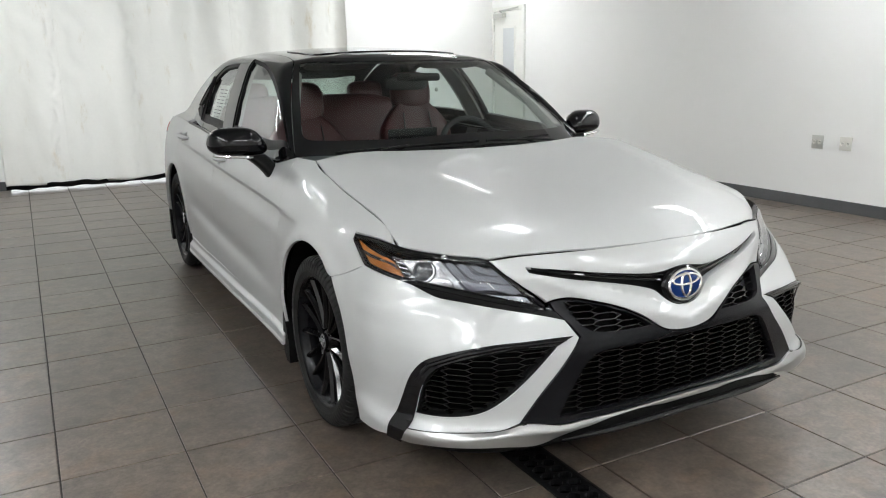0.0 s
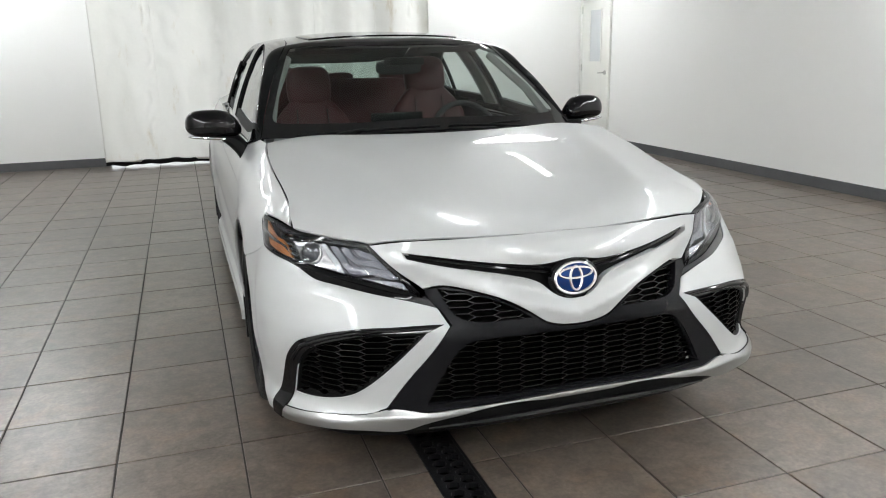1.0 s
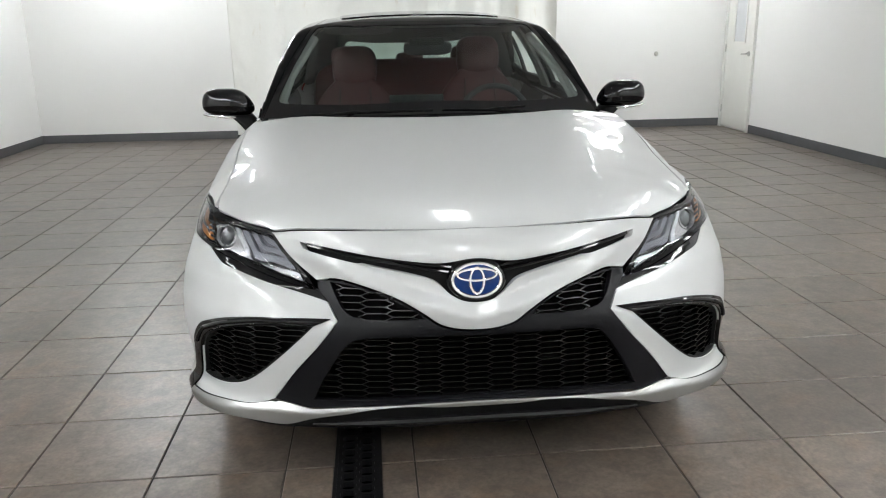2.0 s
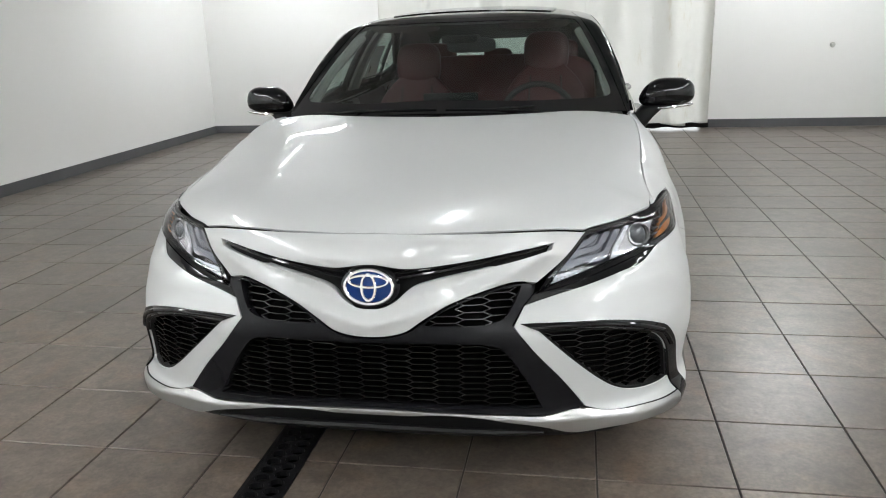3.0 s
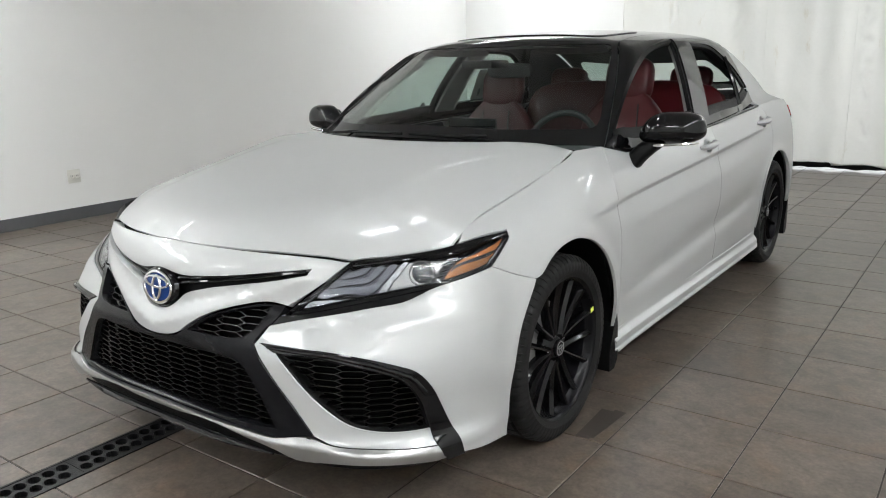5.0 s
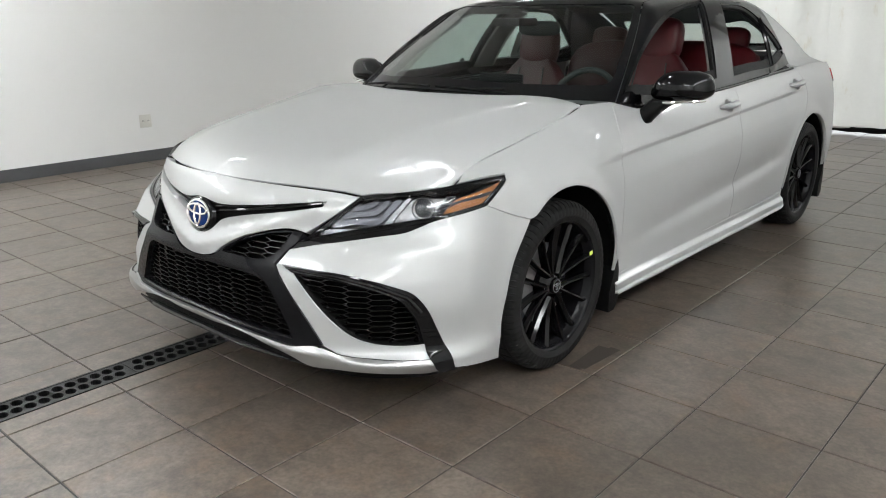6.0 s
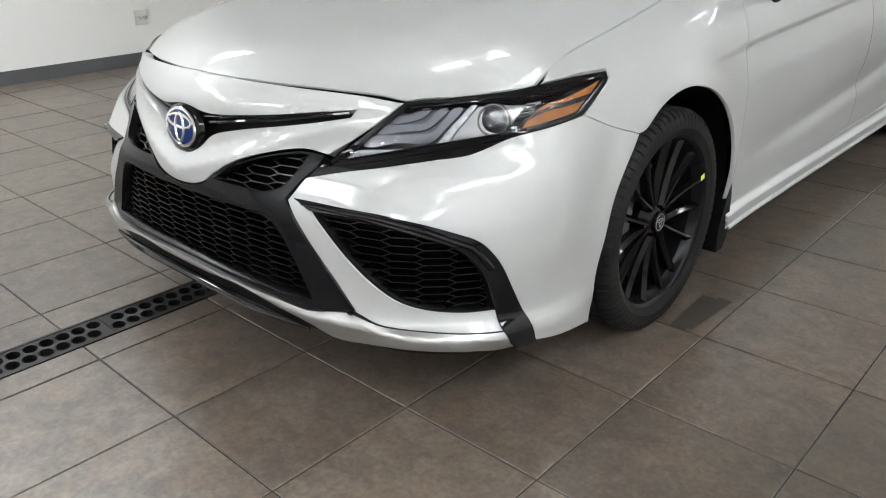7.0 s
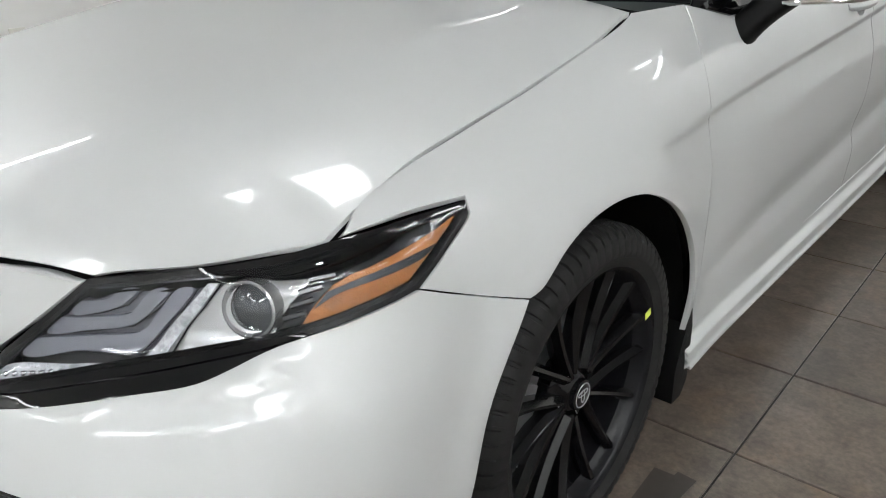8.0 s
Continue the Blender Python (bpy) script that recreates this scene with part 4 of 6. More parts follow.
for s in (1, -1):
    fl = (lambda p: p) if s > 0 else (lambda p: flip(p)[::-1])
    patch("front_bumper", fl(BUMP), skin, PAINT, car, "white corner of the front bumper", holes=[fl(FOG)], gap=0.0004, depth=0.016, step=0.016, bulge=bumper_bulge)
    patch("corner_vent_rim", fl(shrunk(FOG, -0.006)), skin, BLACK, car, "black inner wall of the corner vent", holes=[fl(shrunk(FOG, 0.005))], off=-0.006, depth=0.045, step=0.03, bulge=bumper_bulge)
    patch("corner_vent_trim", fl(FOGTRIM), skin, PIANO, car, "gloss black trim round the corner vent", off=0.007, depth=0.03, step=0.02, bulge=bumper_bulge)
    bm = bmesh.new()
    mid = [Vector(p[:3]).lerp(Vector(q[:3]), 0.5) for p, q in zip(fog_out[:7], [fog_top[0], fog_top[1], fog_top[1], fog_top[2], fog_top[3], fog_top[3], fog_top[4]])]
    line = rounded(on_skin([tuple(v) for v in mid]), 0.02, closed=False)
    pts = [frame_at(skin, q[0], q[1]) for q in line]
    tube(bm, [(s * (p.x + 0.007 * n.x), p.y + 0.007 * n.y, p.z + 0.007 * n.z) for p, n in pts], [0.003 + 0.0045 * math.sin(math.pi * min(i / 12, 0.5)) for i in range(len(pts))], 10)
    part("corner_vent_brow", bm, PIANO, car, "gloss black brow over the corner vent")
    # near-black sheet in place of the shade deep in the vent
    patch("vent_depth_shade", fl(shrunk(FOG, -0.01)), skin, VOID, car, off=-0.048, depth=0.0, step=0.05)
    honeycomb("corner_vent_mesh", fl(FOG), skin, 0.130, 0.0185, MESHBLACK, car, off=-0.016, depth=0.02, bar=0.0012, margin=0.010, label="black honeycomb mesh of the corner vent")
LIP_MID = spl(*[(unroll(*q[:3])[0], q[2]) for q in nose((0.10, 0.296), (0.368, 0.280), (0.486, 0.270), (0.59, 0.273), (0.74, 0.258), (0.855, 0.246))])


def lip_bulge(a, b):
    """Two facets that meet along a ridge."""
    d = b - LIP_MID(abs(a) / US)
    return 0.009 * (1 - math.sqrt((d / (0.030 if d > 0 else 0.022)) ** 2 + 0.002))


LIP = rounded(both(on_skin([(0.0, shell(0, 0.303)[1], 0.303)] + LIP_TOP + LIP_LOW + [(0.0, shell(0, 0.287)[1], 0.287)])), 0.015)
patch("front_lip", LIP, skin, SILVER, car, "silver lip along the bumper's lower edge", off=0.012, depth=0.05, step=(0.014, 0.005), gap=0.004, bulge=lip_bulge)
# black strip draws the shadow line where the bumper overhangs the lip
for s in (1, -1):
    bm = bmesh.new()
    line = rounded(on_skin(LIP_TOP[2:-1]), 0.02, closed=False)
    pts = [frame_at(skin, q[0], q[1] - 0.001) for q in line]
    tube(bm, [(s * (p.x + 0.0125 * n.x), p.y + 0.0125 * n.y, p.z + 0.0125 * n.z) for p, n in pts], 0.0026, 8)
    part("lip_shade_line", bm, BLACK, car, "black strip for the shade in the joint between bumper and silver lip")
BLADE = rounded(both(on_skin([(0.0, shell(0, 0.286)[1], 0.286)] + nose((0.251, 0.283), (0.415, 0.265), (0.475, 0.249), (0.515, 0.231, 1), (0.44, 0.227), (0.25, 0.232)) + [(0.0, shell(0, 0.235)[1], 0.235)])), 0.015)
patch("lower_intake", BLADE, skin, BLACK, car, "black lower intake", off=-0.02, depth=0.03, step=0.03)
bm = bmesh.new()
pts = [shell(a, 0.250 - 0.010 * (abs(a) / 0.5) ** 2) for a in [-0.51 + 1.02 * i / 30 for i in range(31)]]
tube(bm, [(p[0], p[1] - 0.008, p[2]) for p in pts], [0.004 + 0.008 * min(1, 6 * (0.5 - abs(i / 30 - 0.5))) for i in range(31)], 8)
part("lip_blade", bm, PIANO, car, "gloss black blade under the intake")
UNDER = rounded(on_skin([(-0.86, -0.56, 0.20), (0.0, shell(0, 0.235)[1], 0.235), (0.86, -0.56, 0.20), (0.86, -0.5, 0.14, 1), (0.5, shell(0.55, 0.15)[1], 0.155), (0.0, shell(0, 0.155)[1], 0.155), (-0.5, shell(0.55, 0.15)[1], 0.155), (-0.86, -0.5, 0.14, 1)]), 0.03)
patch("under_tray", UNDER, skin, BLACK, car, "black plastic under the nose", off=-0.075, depth=0.02, step=0.05)

# head lamps
lamp_out = nose((0.447, 0.614, 1), (0.622, 0.650), (0.735, 0.674), (0.800, 0.689), (0.856, 0.708)) + [(0.876, -0.422, 0.718, 1), (0.874, -0.358, 0.752), (0.868, -0.308, 0.783), (0.857, -0.302, 0.799, 1)]
lamp_out += nose((0.837, 0.797), (0.794, 0.787), (0.765, 0.781), (0.704, 0.773), (0.645, 0.764), (0.592, 0.760, 1), (0.560, 0.723), (0.525, 0.686))
LAMP = rounded(on_skin(lamp_out), 0.015)


def lamp_patch(name, pts, material, parent, s, off, label="", depth=0.01, step=0.02, bulge=None):
    p = rounded(on_skin(pts), 0.01)
    return patch(name, p if s > 0 else flip(p)[::-1], skin, material, parent, label, off=off, depth=depth, step=step, bulge=bulge)


def deep(q, d, s):
    """A point d behind the skin, on either side of the car."""
    u, z = unroll(*q[:3])
    p, n = frame_at(skin, u * US, z)
    p = p - n * d
    return Vector((s * p.x, p.y, p.z))


WEDGE = spl(*[(unroll(*q[:3])[0], q[2]) for q in trim_low])


def headlamp(s):
    ob = tagged(new("headlamp"), "slim headlamp with projector, three light bars and an amber corner")
    ob.parent = car
    fl = (lambda p: p) if s > 0 else (lambda p: flip(p)[::-1])
    patch("housing", fl(LAMP), skin, LAMPDARK, ob, off=-0.045, depth=0.0, step=0.03)
    patch("surround", fl(LAMP), skin, PIANO, ob, "black rim of the lamp", holes=[fl(shrunk(LAMP, 0.011))], off=-0.002, depth=0.04, step=0.03)
    patch("lens", fl(shrunk(LAMP, 0.006)), skin, LENS, ob, "clear lens", off=-0.0005, depth=0.0, step=0.025)
    # amber corner with a dark inset that parts it into two arms
    lamp_patch("amber_reflector", nose((0.811, 0.697, 1), (0.820, 0.728), (0.829, 0.750, 1), (0.842, 0.764)) + [(0.859, -0.345, 0.780), (0.867, -0.320, 0.786, 1), (0.871, -0.385, 0.745), (0.868, -0.432, 0.724, 1)] + nose((0.848, 0.711), (0.830, 0.702)), AMBER, ob, s, -0.018, "amber corner reflector")
    lamp_patch("amber_inset", nose((0.819, 0.722, 1), (0.836, 0.738)) + [(0.860, -0.385, 0.751), (0.864, -0.366, 0.761, 1)] + nose((0.845, 0.751), (0.826, 0.742, 1)), LAMPDARK, ob, s, -0.014, "dark inset in the amber reflector", depth=0.003)
    # smoked panel with three chevron light bars
    lamp_patch("led_panel", nose((0.505, 0.662, 1), (0.590, 0.672), (0.672, 0.684, 1), (0.692, 0.719), (0.708, 0.755, 1), (0.646, 0.752), (0.594, 0.748, 1), (0.550, 0.710)), LEDBACK, ob, s, -0.030, "smoked lavender-grey lamp panel")
    bars = (((0.523, 0.672), (0.588, 0.682), (0.652, 0.690), (0.672, 0.718), (0.688, 0.748)), ((0.547, 0.699), (0.593, 0.704), (0.637, 0.710), (0.651, 0.729), (0.662, 0.746)), ((0.572, 0.721), (0.599, 0.725), (0.618, 0.731), (0.630, 0.746)))
    for k, line in enumerate(bars):
        w = 0.0085
        low = nose(*[(x + w * 0.25, z - w) for x, z in line[:-2]], (line[-2][0] + w, line[-2][1] - w * 0.5), (line[-1][0] + w, line[-1][1]))
        top = nose(*[(x - w * 0.1, z + w * 0.75) for x, z in line[:-2]], (line[-2][0] - w * 0.8, line[-2][1] + w * 0.4), (line[-1][0] - w * 0.8, line[-1][1]))
        lamp_patch("light_bar", low + top[::-1], LEDBAR, ob, s, -0.014 - 0.004 * k, "frosted light bar", depth=0.018, step=0.012)
        q = nose(*[(x + 0.003, z - w * 1.25) for x, z in line[:-2]], (line[-2][0] + w * 1.5, line[-2][1] - w * 0.7), (line[-1][0] + w * 1.5, line[-1][1]))
        bm = bmesh.new()
        tube(bm, [deep(c, 0.017 + 0.004 * k, s) for c in q], 0.0009, 6)
        part("bar_edge", bm, LAMPDARK, ob)
    # bright bowl with the projector
    lamp_patch("bowl", nose((0.684, 0.673, 1), (0.699, 0.706), (0.723, 0.753, 1), (0.767, 0.762), (0.806, 0.769, 1), (0.803, 0.745), (0.793, 0.720), (0.786, 0.697, 1), (0.735, 0.682)), LAMPGREY, ob, s, -0.026, "bright lamp bowl")
    u, z = unroll(*nose((0.754, 0.722))[0])
    p, n = frame_at(skin, u * US, z)
    if s < 0:
        p.x, n.x = -p.x, -n.x
    n = (n + Vector((0, -0.5, 0))).normalized()
    turn = Matrix.Translation(p - n * 0.026) @ n.to_track_quat("X", "Z").to_matrix().to_4x4()
    bm = bmesh.new()
    lathe(bm, [(0.040, -0.02), (0.037, 0.008), (0.034, 0.010), (0.031, 0.003)], 40, turn)
    part("projector_ring", bm, LAMPGREY, ob)
    bm = bmesh.new()
    lathe(bm, [(0.0, 0.012), (0.012, 0.0112), (0.024, 0.007), (0.032, -0.001)], 40, turn)
    part("projector", bm, BULB, ob, "round projector lens")
    # dark baffle steps between bowl and amber
    for k in range(4):
        a = nose((0.806 - 0.004 * k, 0.758 - 0.015 * k), (0.823 - 0.003 * k, 0.764 - 0.015 * k))
        bm = bmesh.new()
        tube(bm, [deep(c, 0.016, s) for c in a], 0.0042, 6)
        part("baffle", bm, LAMPDARK, ob)
    # daytime strip along the lower edge, turning up beside the bowl
    lamp_patch("drl_strip", nose((0.482, 0.634, 1), (0.507, 0.652), (0.597, 0.665), (0.664, 0.677), (0.690, 0.719), (0.711, 0.755, 1), (0.721, 0.755, 1), (0.703, 0.714), (0.685, 0.672, 1), (0.604, 0.655), (0.507, 0.637)), DRL, ob, s, -0.012, "clear daytime light strip")
    for k in range(16):
        q = nose((0.503 + 0.0112 * k, 0.6445 + 0.00175 * k))[0]
        bm = bmesh.new()
        blob(bm, 0.0040, 0.0040, 0.0040, Matrix.Translation(deep(q, 0.011, s)), 2.6, 8, 6)
        part("led", bm, CHROME, ob)
    bm = bmesh.new()
    tube(bm, [deep(c, 0.010, s) for c in nose((0.600, 0.749), (0.66, 0.756), (0.72, 0.764), (0.77, 0.771), (0.802, 0.775))], 0.0022, 6)
    part("upper_edge", bm, CHROME, ob)
    # gloss wedge under the lamp
    pts = nose((0.445, 0.612, 1), (0.622, 0.648), (0.735, 0.672), (0.800, 0.687, 1), (0.770, 0.668), (0.749, 0.657), (0.683, 0.645), (0.554, 0.619), (0.425, 0.588, 1))
    lamp_patch("lamp_underline", pts, PIANO, ob, s, 0.004, "gloss black wedge under the lamp", depth=0.03, step=0.01, bulge=lambda a, b: 0.25 * (b - WEDGE(abs(a) / US)) - 0.008)


for s in (1, -1):
    headlamp(s)

# fenders, doors, sills and quarters
DOOR1 = flank((0.467, 0.897), (0.440, 0.80), (0.441, 0.60), (0.438, 0.40), (0.436, 0.262, 1))
DOOR2 = flank((1.700, 0.85), (1.685, 0.68), (1.652, 0.45), (1.635, 0.275, 1))
belt = lambda y, d=0.0: (seam_x(y), y, seam_z(y) - d)


def fender_skin(a, b):
    """The skin with its upper edge drawn to the bonnet's seam."""
    u = abs(a) / US
    x, y, z = shell(u, b)
    if y < 0.0:
        t = seam_z(y)
        x0, y0, _ = shell(u, t)
        x += (seam_x(max(y0, -0.5)) - x0) * (1 - ease(0.0, 0.06, t - b)) * (1 - ease(-0.1, 0.0, y))
    return math.copysign(x, a), y, z


def fender_seam(y):
    """A point of the outline whose panel point lies at y on the seam."""
    z, lo, hi = seam_z(y), 0.5, 3.0
    for _ in range(40):
        m = (lo + hi) / 2
        if shell(m, z)[1] < y:
            lo = m
        else:
            hi = m
    return shell(lo, z)


def side_panels(s):
    fl = (lambda p: p) if s > 0 else (lambda p: flip(p)[::-1])
    f = [(0.859, -0.298, 0.802, 1)] + nose((0.837, 0.800), (0.800, 0.790, 1)) + [fender_seam(y) for y in (-0.447, -0.335, -0.18, 0.0, 0.15)] + [fender_seam(0.305) + (1,), belt(0.45, 0.002), belt(0.53, 0.002) + (1,)] + DOOR1[:-1] + [DOOR1[-1]]
    f += flank((0.398, 0.250, 1)) + arc(0.0, ARCH_R, 168, 56, 9) + [(0.92, -0.245, 0.644, 1), (0.906, -0.329, 0.675), (0.877, -0.421, 0.717, 1), (0.876, -0.356, 0.752), (0.870, -0.306, 0.783)]
    patch("front_fender", fl(rounded(on_skin(f), 0.015)), fender_skin, PAINT, car, "white front fender", gap=0.0007, depth=0.012, step=(0.026, 0.012), bulge=flare)
    d = [belt(0.53, 0.002) + (1,), belt(0.72), belt(1.1), belt(1.5), belt(1.715) + (1,)] + DOOR2 + flank((1.0, 0.262), (0.436, 0.262, 1)) + DOOR1[::-1][1:]
    door = patch("front_door", fl(rounded(on_skin(d), 0.02)), skin, PAINT, car, "white front door", gap=0.0020, depth=0.012, slope=0.043, step=(0.04, 0.006), bulge=flare, holes=[fl(cup(1.555, 0.868))])
    handle(s, 1.555, 0.868, door)
    r = [belt(1.715) + (1,), belt(2.1), belt(2.45), belt(2.70) + (1,)] + flank((2.76, 0.85), (2.715, 0.76), (2.60, 0.680)) + arc(AXLE_R, 0.415, 52, 12, 5) + flank((2.40, 0.288, 1), (2.0, 0.275), (1.635, 0.275, 1)) + DOOR2[::-1][1:]
    door = patch("rear_door", fl(rounded(on_skin(r), 0.02)), skin, PAINT, car, "white rear door", gap=0.0020, depth=0.012, slope=0.043, step=(0.04, 0.006), bulge=flare, holes=[fl(cup(2.60, 0.906))])
    handle(s, 2.60, 0.906, door)
    k = flank((0.398, 0.248, 1), (0.436, 0.258), (1.635, 0.271), (2.40, 0.284), (2.425, 0.300, 1), (2.440, 0.20, 1), (2.35, 0.175), (1.4, 0.170), (0.45, 0.172), (0.412, 0.19, 1))
    patch("sill", fl(rounded(on_skin(k), 0.02)), skin, PAINT, car, "white sill below the doors", gap=0.0015, depth=0.03, step=(0.05, 0.006), bulge=sill_bulge)
    q = [belt(2.70) + (1,), belt(2.9), belt(3.2), belt(3.5), belt(3.70), (0.0, 3.79, 1.0, 1), (0.0, 3.83, 0.72), (0.0, 3.84, 0.45), (0.0, 3.80, 0.24, 1), (0.80, 3.55, 0.22)] + flank((3.25, 0.22, 1)) + arc(AXLE_R, ARCH_R, 165, 12, 12) + flank((2.425, 0.300, 1)) + arc(AXLE_R, 0.415, 12, 52, 5)[1:] + flank((2.60, 0.680), (2.715, 0.76), (2.76, 0.85))
    patch("rear_quarter", fl(rounded(on_skin(q), 0.02)), skin, PAINT, car, "white rear quarter panel", gap=0.002, depth=0.02, step=(0.04, 0.02), bulge=flare)
    t = [(0.70, 3.66, 0.96), (0.83, 3.44, 0.955, 1), (0.845, 3.42, 0.90), (0.80, 3.60, 0.84, 1), (0.62, 3.78, 0.84), (0.55, 3.80, 0.90), (0.55, 3.79, 0.95)]
    patch("tail_lamp", fl(rounded(on_skin(t), 0.02)), skin, TAILRED, car, "red tail lamp", off=0.006, depth=0.02, step=0.03)
    # wheel arch liners, dark half barrels
    for yc in (0.0, AXLE_R):
        bm = bmesh.new()
        prev = None
        for i in range(25):
            a = radians(-22 + 224 * i / 24)
            ring_ = [bm.verts.new((s * x, yc - (ARCH_R + 0.012) * math.cos(a), WHEEL_Z + (ARCH_R + 0.012) * math.sin(a))) for x in (0.60, 0.895)]
            if prev:
                bm.faces.new((prev[0], prev[1], ring_[1], ring_[0]))
            prev = ring_
        c = [bm.verts.new((s * 0.60, yc - (ARCH_R + 0.012) * math.cos(radians(-22 + 224 * i / 24)), WHEEL_Z + (ARCH_R + 0.012) * math.sin(radians(-22 + 224 * i / 24)))) for i in range(25)]
        bm.faces.new(c)
        part("arch_liner", bm, VOID, car)
    # mud flaps
    for yc, zz in ((0.0, 0.0), (AXLE_R, 0.0)):
        bm = bmesh.new()
        out = [(0.40, 0.31), (0.415, 0.355), (0.43, 0.29), (0.432, 0.15), (0.405, 0.118), (0.36, 0.118), (0.358, 0.2)]
        vs = [[bm.verts.new((s * x, yc + y, z)) for y, z in out] for x in (0.70, 0.912)]
        bm.faces.new(vs[0])
        bm.faces.new(vs[1][::-1])
        for i in range(len(out)):
            bm.faces.new((vs[0][i], vs[0][(i + 1) % len(out)], vs[1][(i + 1) % len(out)], vs[1][i]))
        part("mud_flap", bm, BLACK, car, "black mud flap")


def flare(a, b):
    """The arches swell a little round each wheel, and two creases run along the doors."""
    y = YA + (abs(a) / US - HALF) * 0.75
    e = arch_flare(a, b)
    along = min(max((y - 0.16) / 0.35, 0), 1) * min(max((2.75 - y) / 0.3, 0), 1)
    zc = 0.775 + 0.046 * (y - 0.4)
    d = zc - b
    e -= 0.0095 * along * (ease(-0.002, 0.020, d) - ease(0.022, 0.13, d))
    low = min(max((y - 0.45) / 0.5, 0), 1) * min(max((2.5 - y) / 0.3, 0), 1)
    zl = 0.35 + 0.06 * max(y - 0.6, 0) ** 1.2
    e -= 0.018 * low * math.exp(-((b - zl - 0.05) / (0.040 if b < zl + 0.05 else 0.075)) ** 2)
    return e


def sill_bulge(a, b):
    """A narrow ledge under the doors, an upright face and a lower step."""
    return 0.024 * (1 - ease(0.232, 0.256, b)) + 0.010 * (1 - ease(0.196, 0.206, b)) - 0.020 * (1 - ease(0.170, 0.190, b))


def cup(y, z):
    """Outline of the hollow behind a door handle."""
    p = [(-0.045, 0.0), (-0.02, 0.030), (0.03, 0.032), (0.06, 0.005), (0.035, -0.028), (-0.02, -0.030)]
    return rounded(on_skin([(side_x(y + a, z + b), y + a, z + b) for a, b in p]), 0.012)


def handle(s, y, z, door):
    """A grip bar over a hollow in the door."""
    bm = bmesh.new()
    pts = []
    for i in range(13):
        t = i / 12
        yy = y - 0.105 + 0.21 * t
        pts.append((s * (side_x(yy, z) + 0.030 * math.sin(math.pi * t) ** 0.45 - 0.004), yy, z + 0.012 * t))
    tube(bm, pts, [0.011 + 0.009 * math.sin(math.pi * i / 12) ** 0.5 for i in range(13)], 12, 0.8)
    part("handle", bm, PAINT, door, "white door handle")
    o = cup(y, z)
    ac = sum(p[0] for p in o) / len(o)
    patch("handle_cup", o if s > 0 else flip(o)[::-1], skin, PAINT, door, off=-0.001, depth=0.0, step=0.010, bulge=lambda a, b: flare(a, b) - 0.024 * max(0.0, 1 - ((abs(a) - ac) / 0.055) ** 2 - ((b - z) / 0.031) ** 2) ** 0.7)


for s in (1, -1):
    side_panels(s)

seam_backing("seam_shadow", DOOR1, car)
seam_backing("seam_shadow", DOOR2, car)
seam_backing("seam_shadow", flank((0.40, 0.255), (1.0, 0.264), (1.635, 0.273), (2.40, 0.286)), car)
seam_backing("seam_shadow", flank((2.70, 0.97), (2.76, 0.85), (2.715, 0.76), (2.60, 0.680)) + arc(AXLE_R, 0.415, 52, 12, 5), car)
seam_backing("seam_shadow", [(0.862, -0.41, 0.705), (0.90, -0.32, 0.673), (0.918, -0.255, 0.645)], car)

# ---- cabin: glass, pillars, roof ----
def two_sided(half):
    return half + [(-p[0],) + tuple(p[1:]) for p in half[::-1] if abs(p[0]) > 1e-6]


WS_BASE = [(0.0, 0.262), (0.30, 0.305), (0.55, 0.42), (0.768, 0.580, 1)]
WS_SIDE = [(0.722, 0.735), (0.648, 0.955), (0.552, 1.185, 1)]
WS_TOP = [(0.30, 1.045), (0.0, 0.985)]
WINDSCREEN = rounded(two_sided(WS_BASE + WS_SIDE + WS_TOP), 0.025)
CLEAR = rounded(two_sided([(0.0, 0.345), (0.30, 0.385), (0.52, 0.49), (0.690, 0.625), (0.700, 0.665), (0.668, 0.775), (0.610, 0.95), (0.535, 1.13), (0.515, 1.125), (0.30, 1.01), (0.0, 0.950)]), 0.025)
patch("windscreen", WINDSCREEN, over_cabin, SCREEN, car, "clear greenish windscreen", off=0.0, depth=0.0, step=0.05).visible_shadow = False
patch("screen_border", WINDSCREEN, over_cabin, PIANO, car, "black border of the windscreen", holes=[CLEAR], off=0.0022, depth=0.003, step=0.03, gap=0.002)
COWL = rounded(two_sided([(0.0, 0.205), (0.20, 0.218), (0.40, 0.258), (0.62, 0.325), (0.775, 0.295, 1), (0.785, 0.55, 1), (0.55, 0.425), (0.30, 0.312)]) + [(0.0, 0.268)], 0.025)
patch("cowl", COWL, over_cabin, BLACK, car, "black plastic cowl below the windscreen", off=-0.006, depth=0.02, step=0.04)

DLO_F = [(0.772, 0.615, 1), (0.748, 0.735), (0.704, 0.966), (0.661, 1.213), (0.626, 1.48), (0.606, 1.715, 1), (0.702, 1.624), (0.812, 1.520, 1), (0.812, 1.20), (0.805, 0.86), (0.797, 0.70, 1)]
DLO_R = [(0.637, 1.900, 1), (0.640, 2.06), (0.650, 2.21), (0.683, 2.365), (0.719, 2.51), (0.752, 2.665, 1), (0.786, 2.44), (0.806, 1.95), (0.812, 1.738, 1), (0.705, 1.833)]
RAIL = [(0.774, 0.568, 1), (0.724, 0.737), (0.650, 0.957), (0.555, 1.188, 1), (0.525, 1.40), (0.510, 1.80), (0.505, 2.15), (0.515, 2.38, 1), (0.62, 2.44), (0.705, 2.55), (0.772, 2.705, 1), (0.797, 2.45), (0.822, 1.95), (0.829, 1.5), (0.822, 1.0), (0.810, 0.70), (0.792, 0.60)]
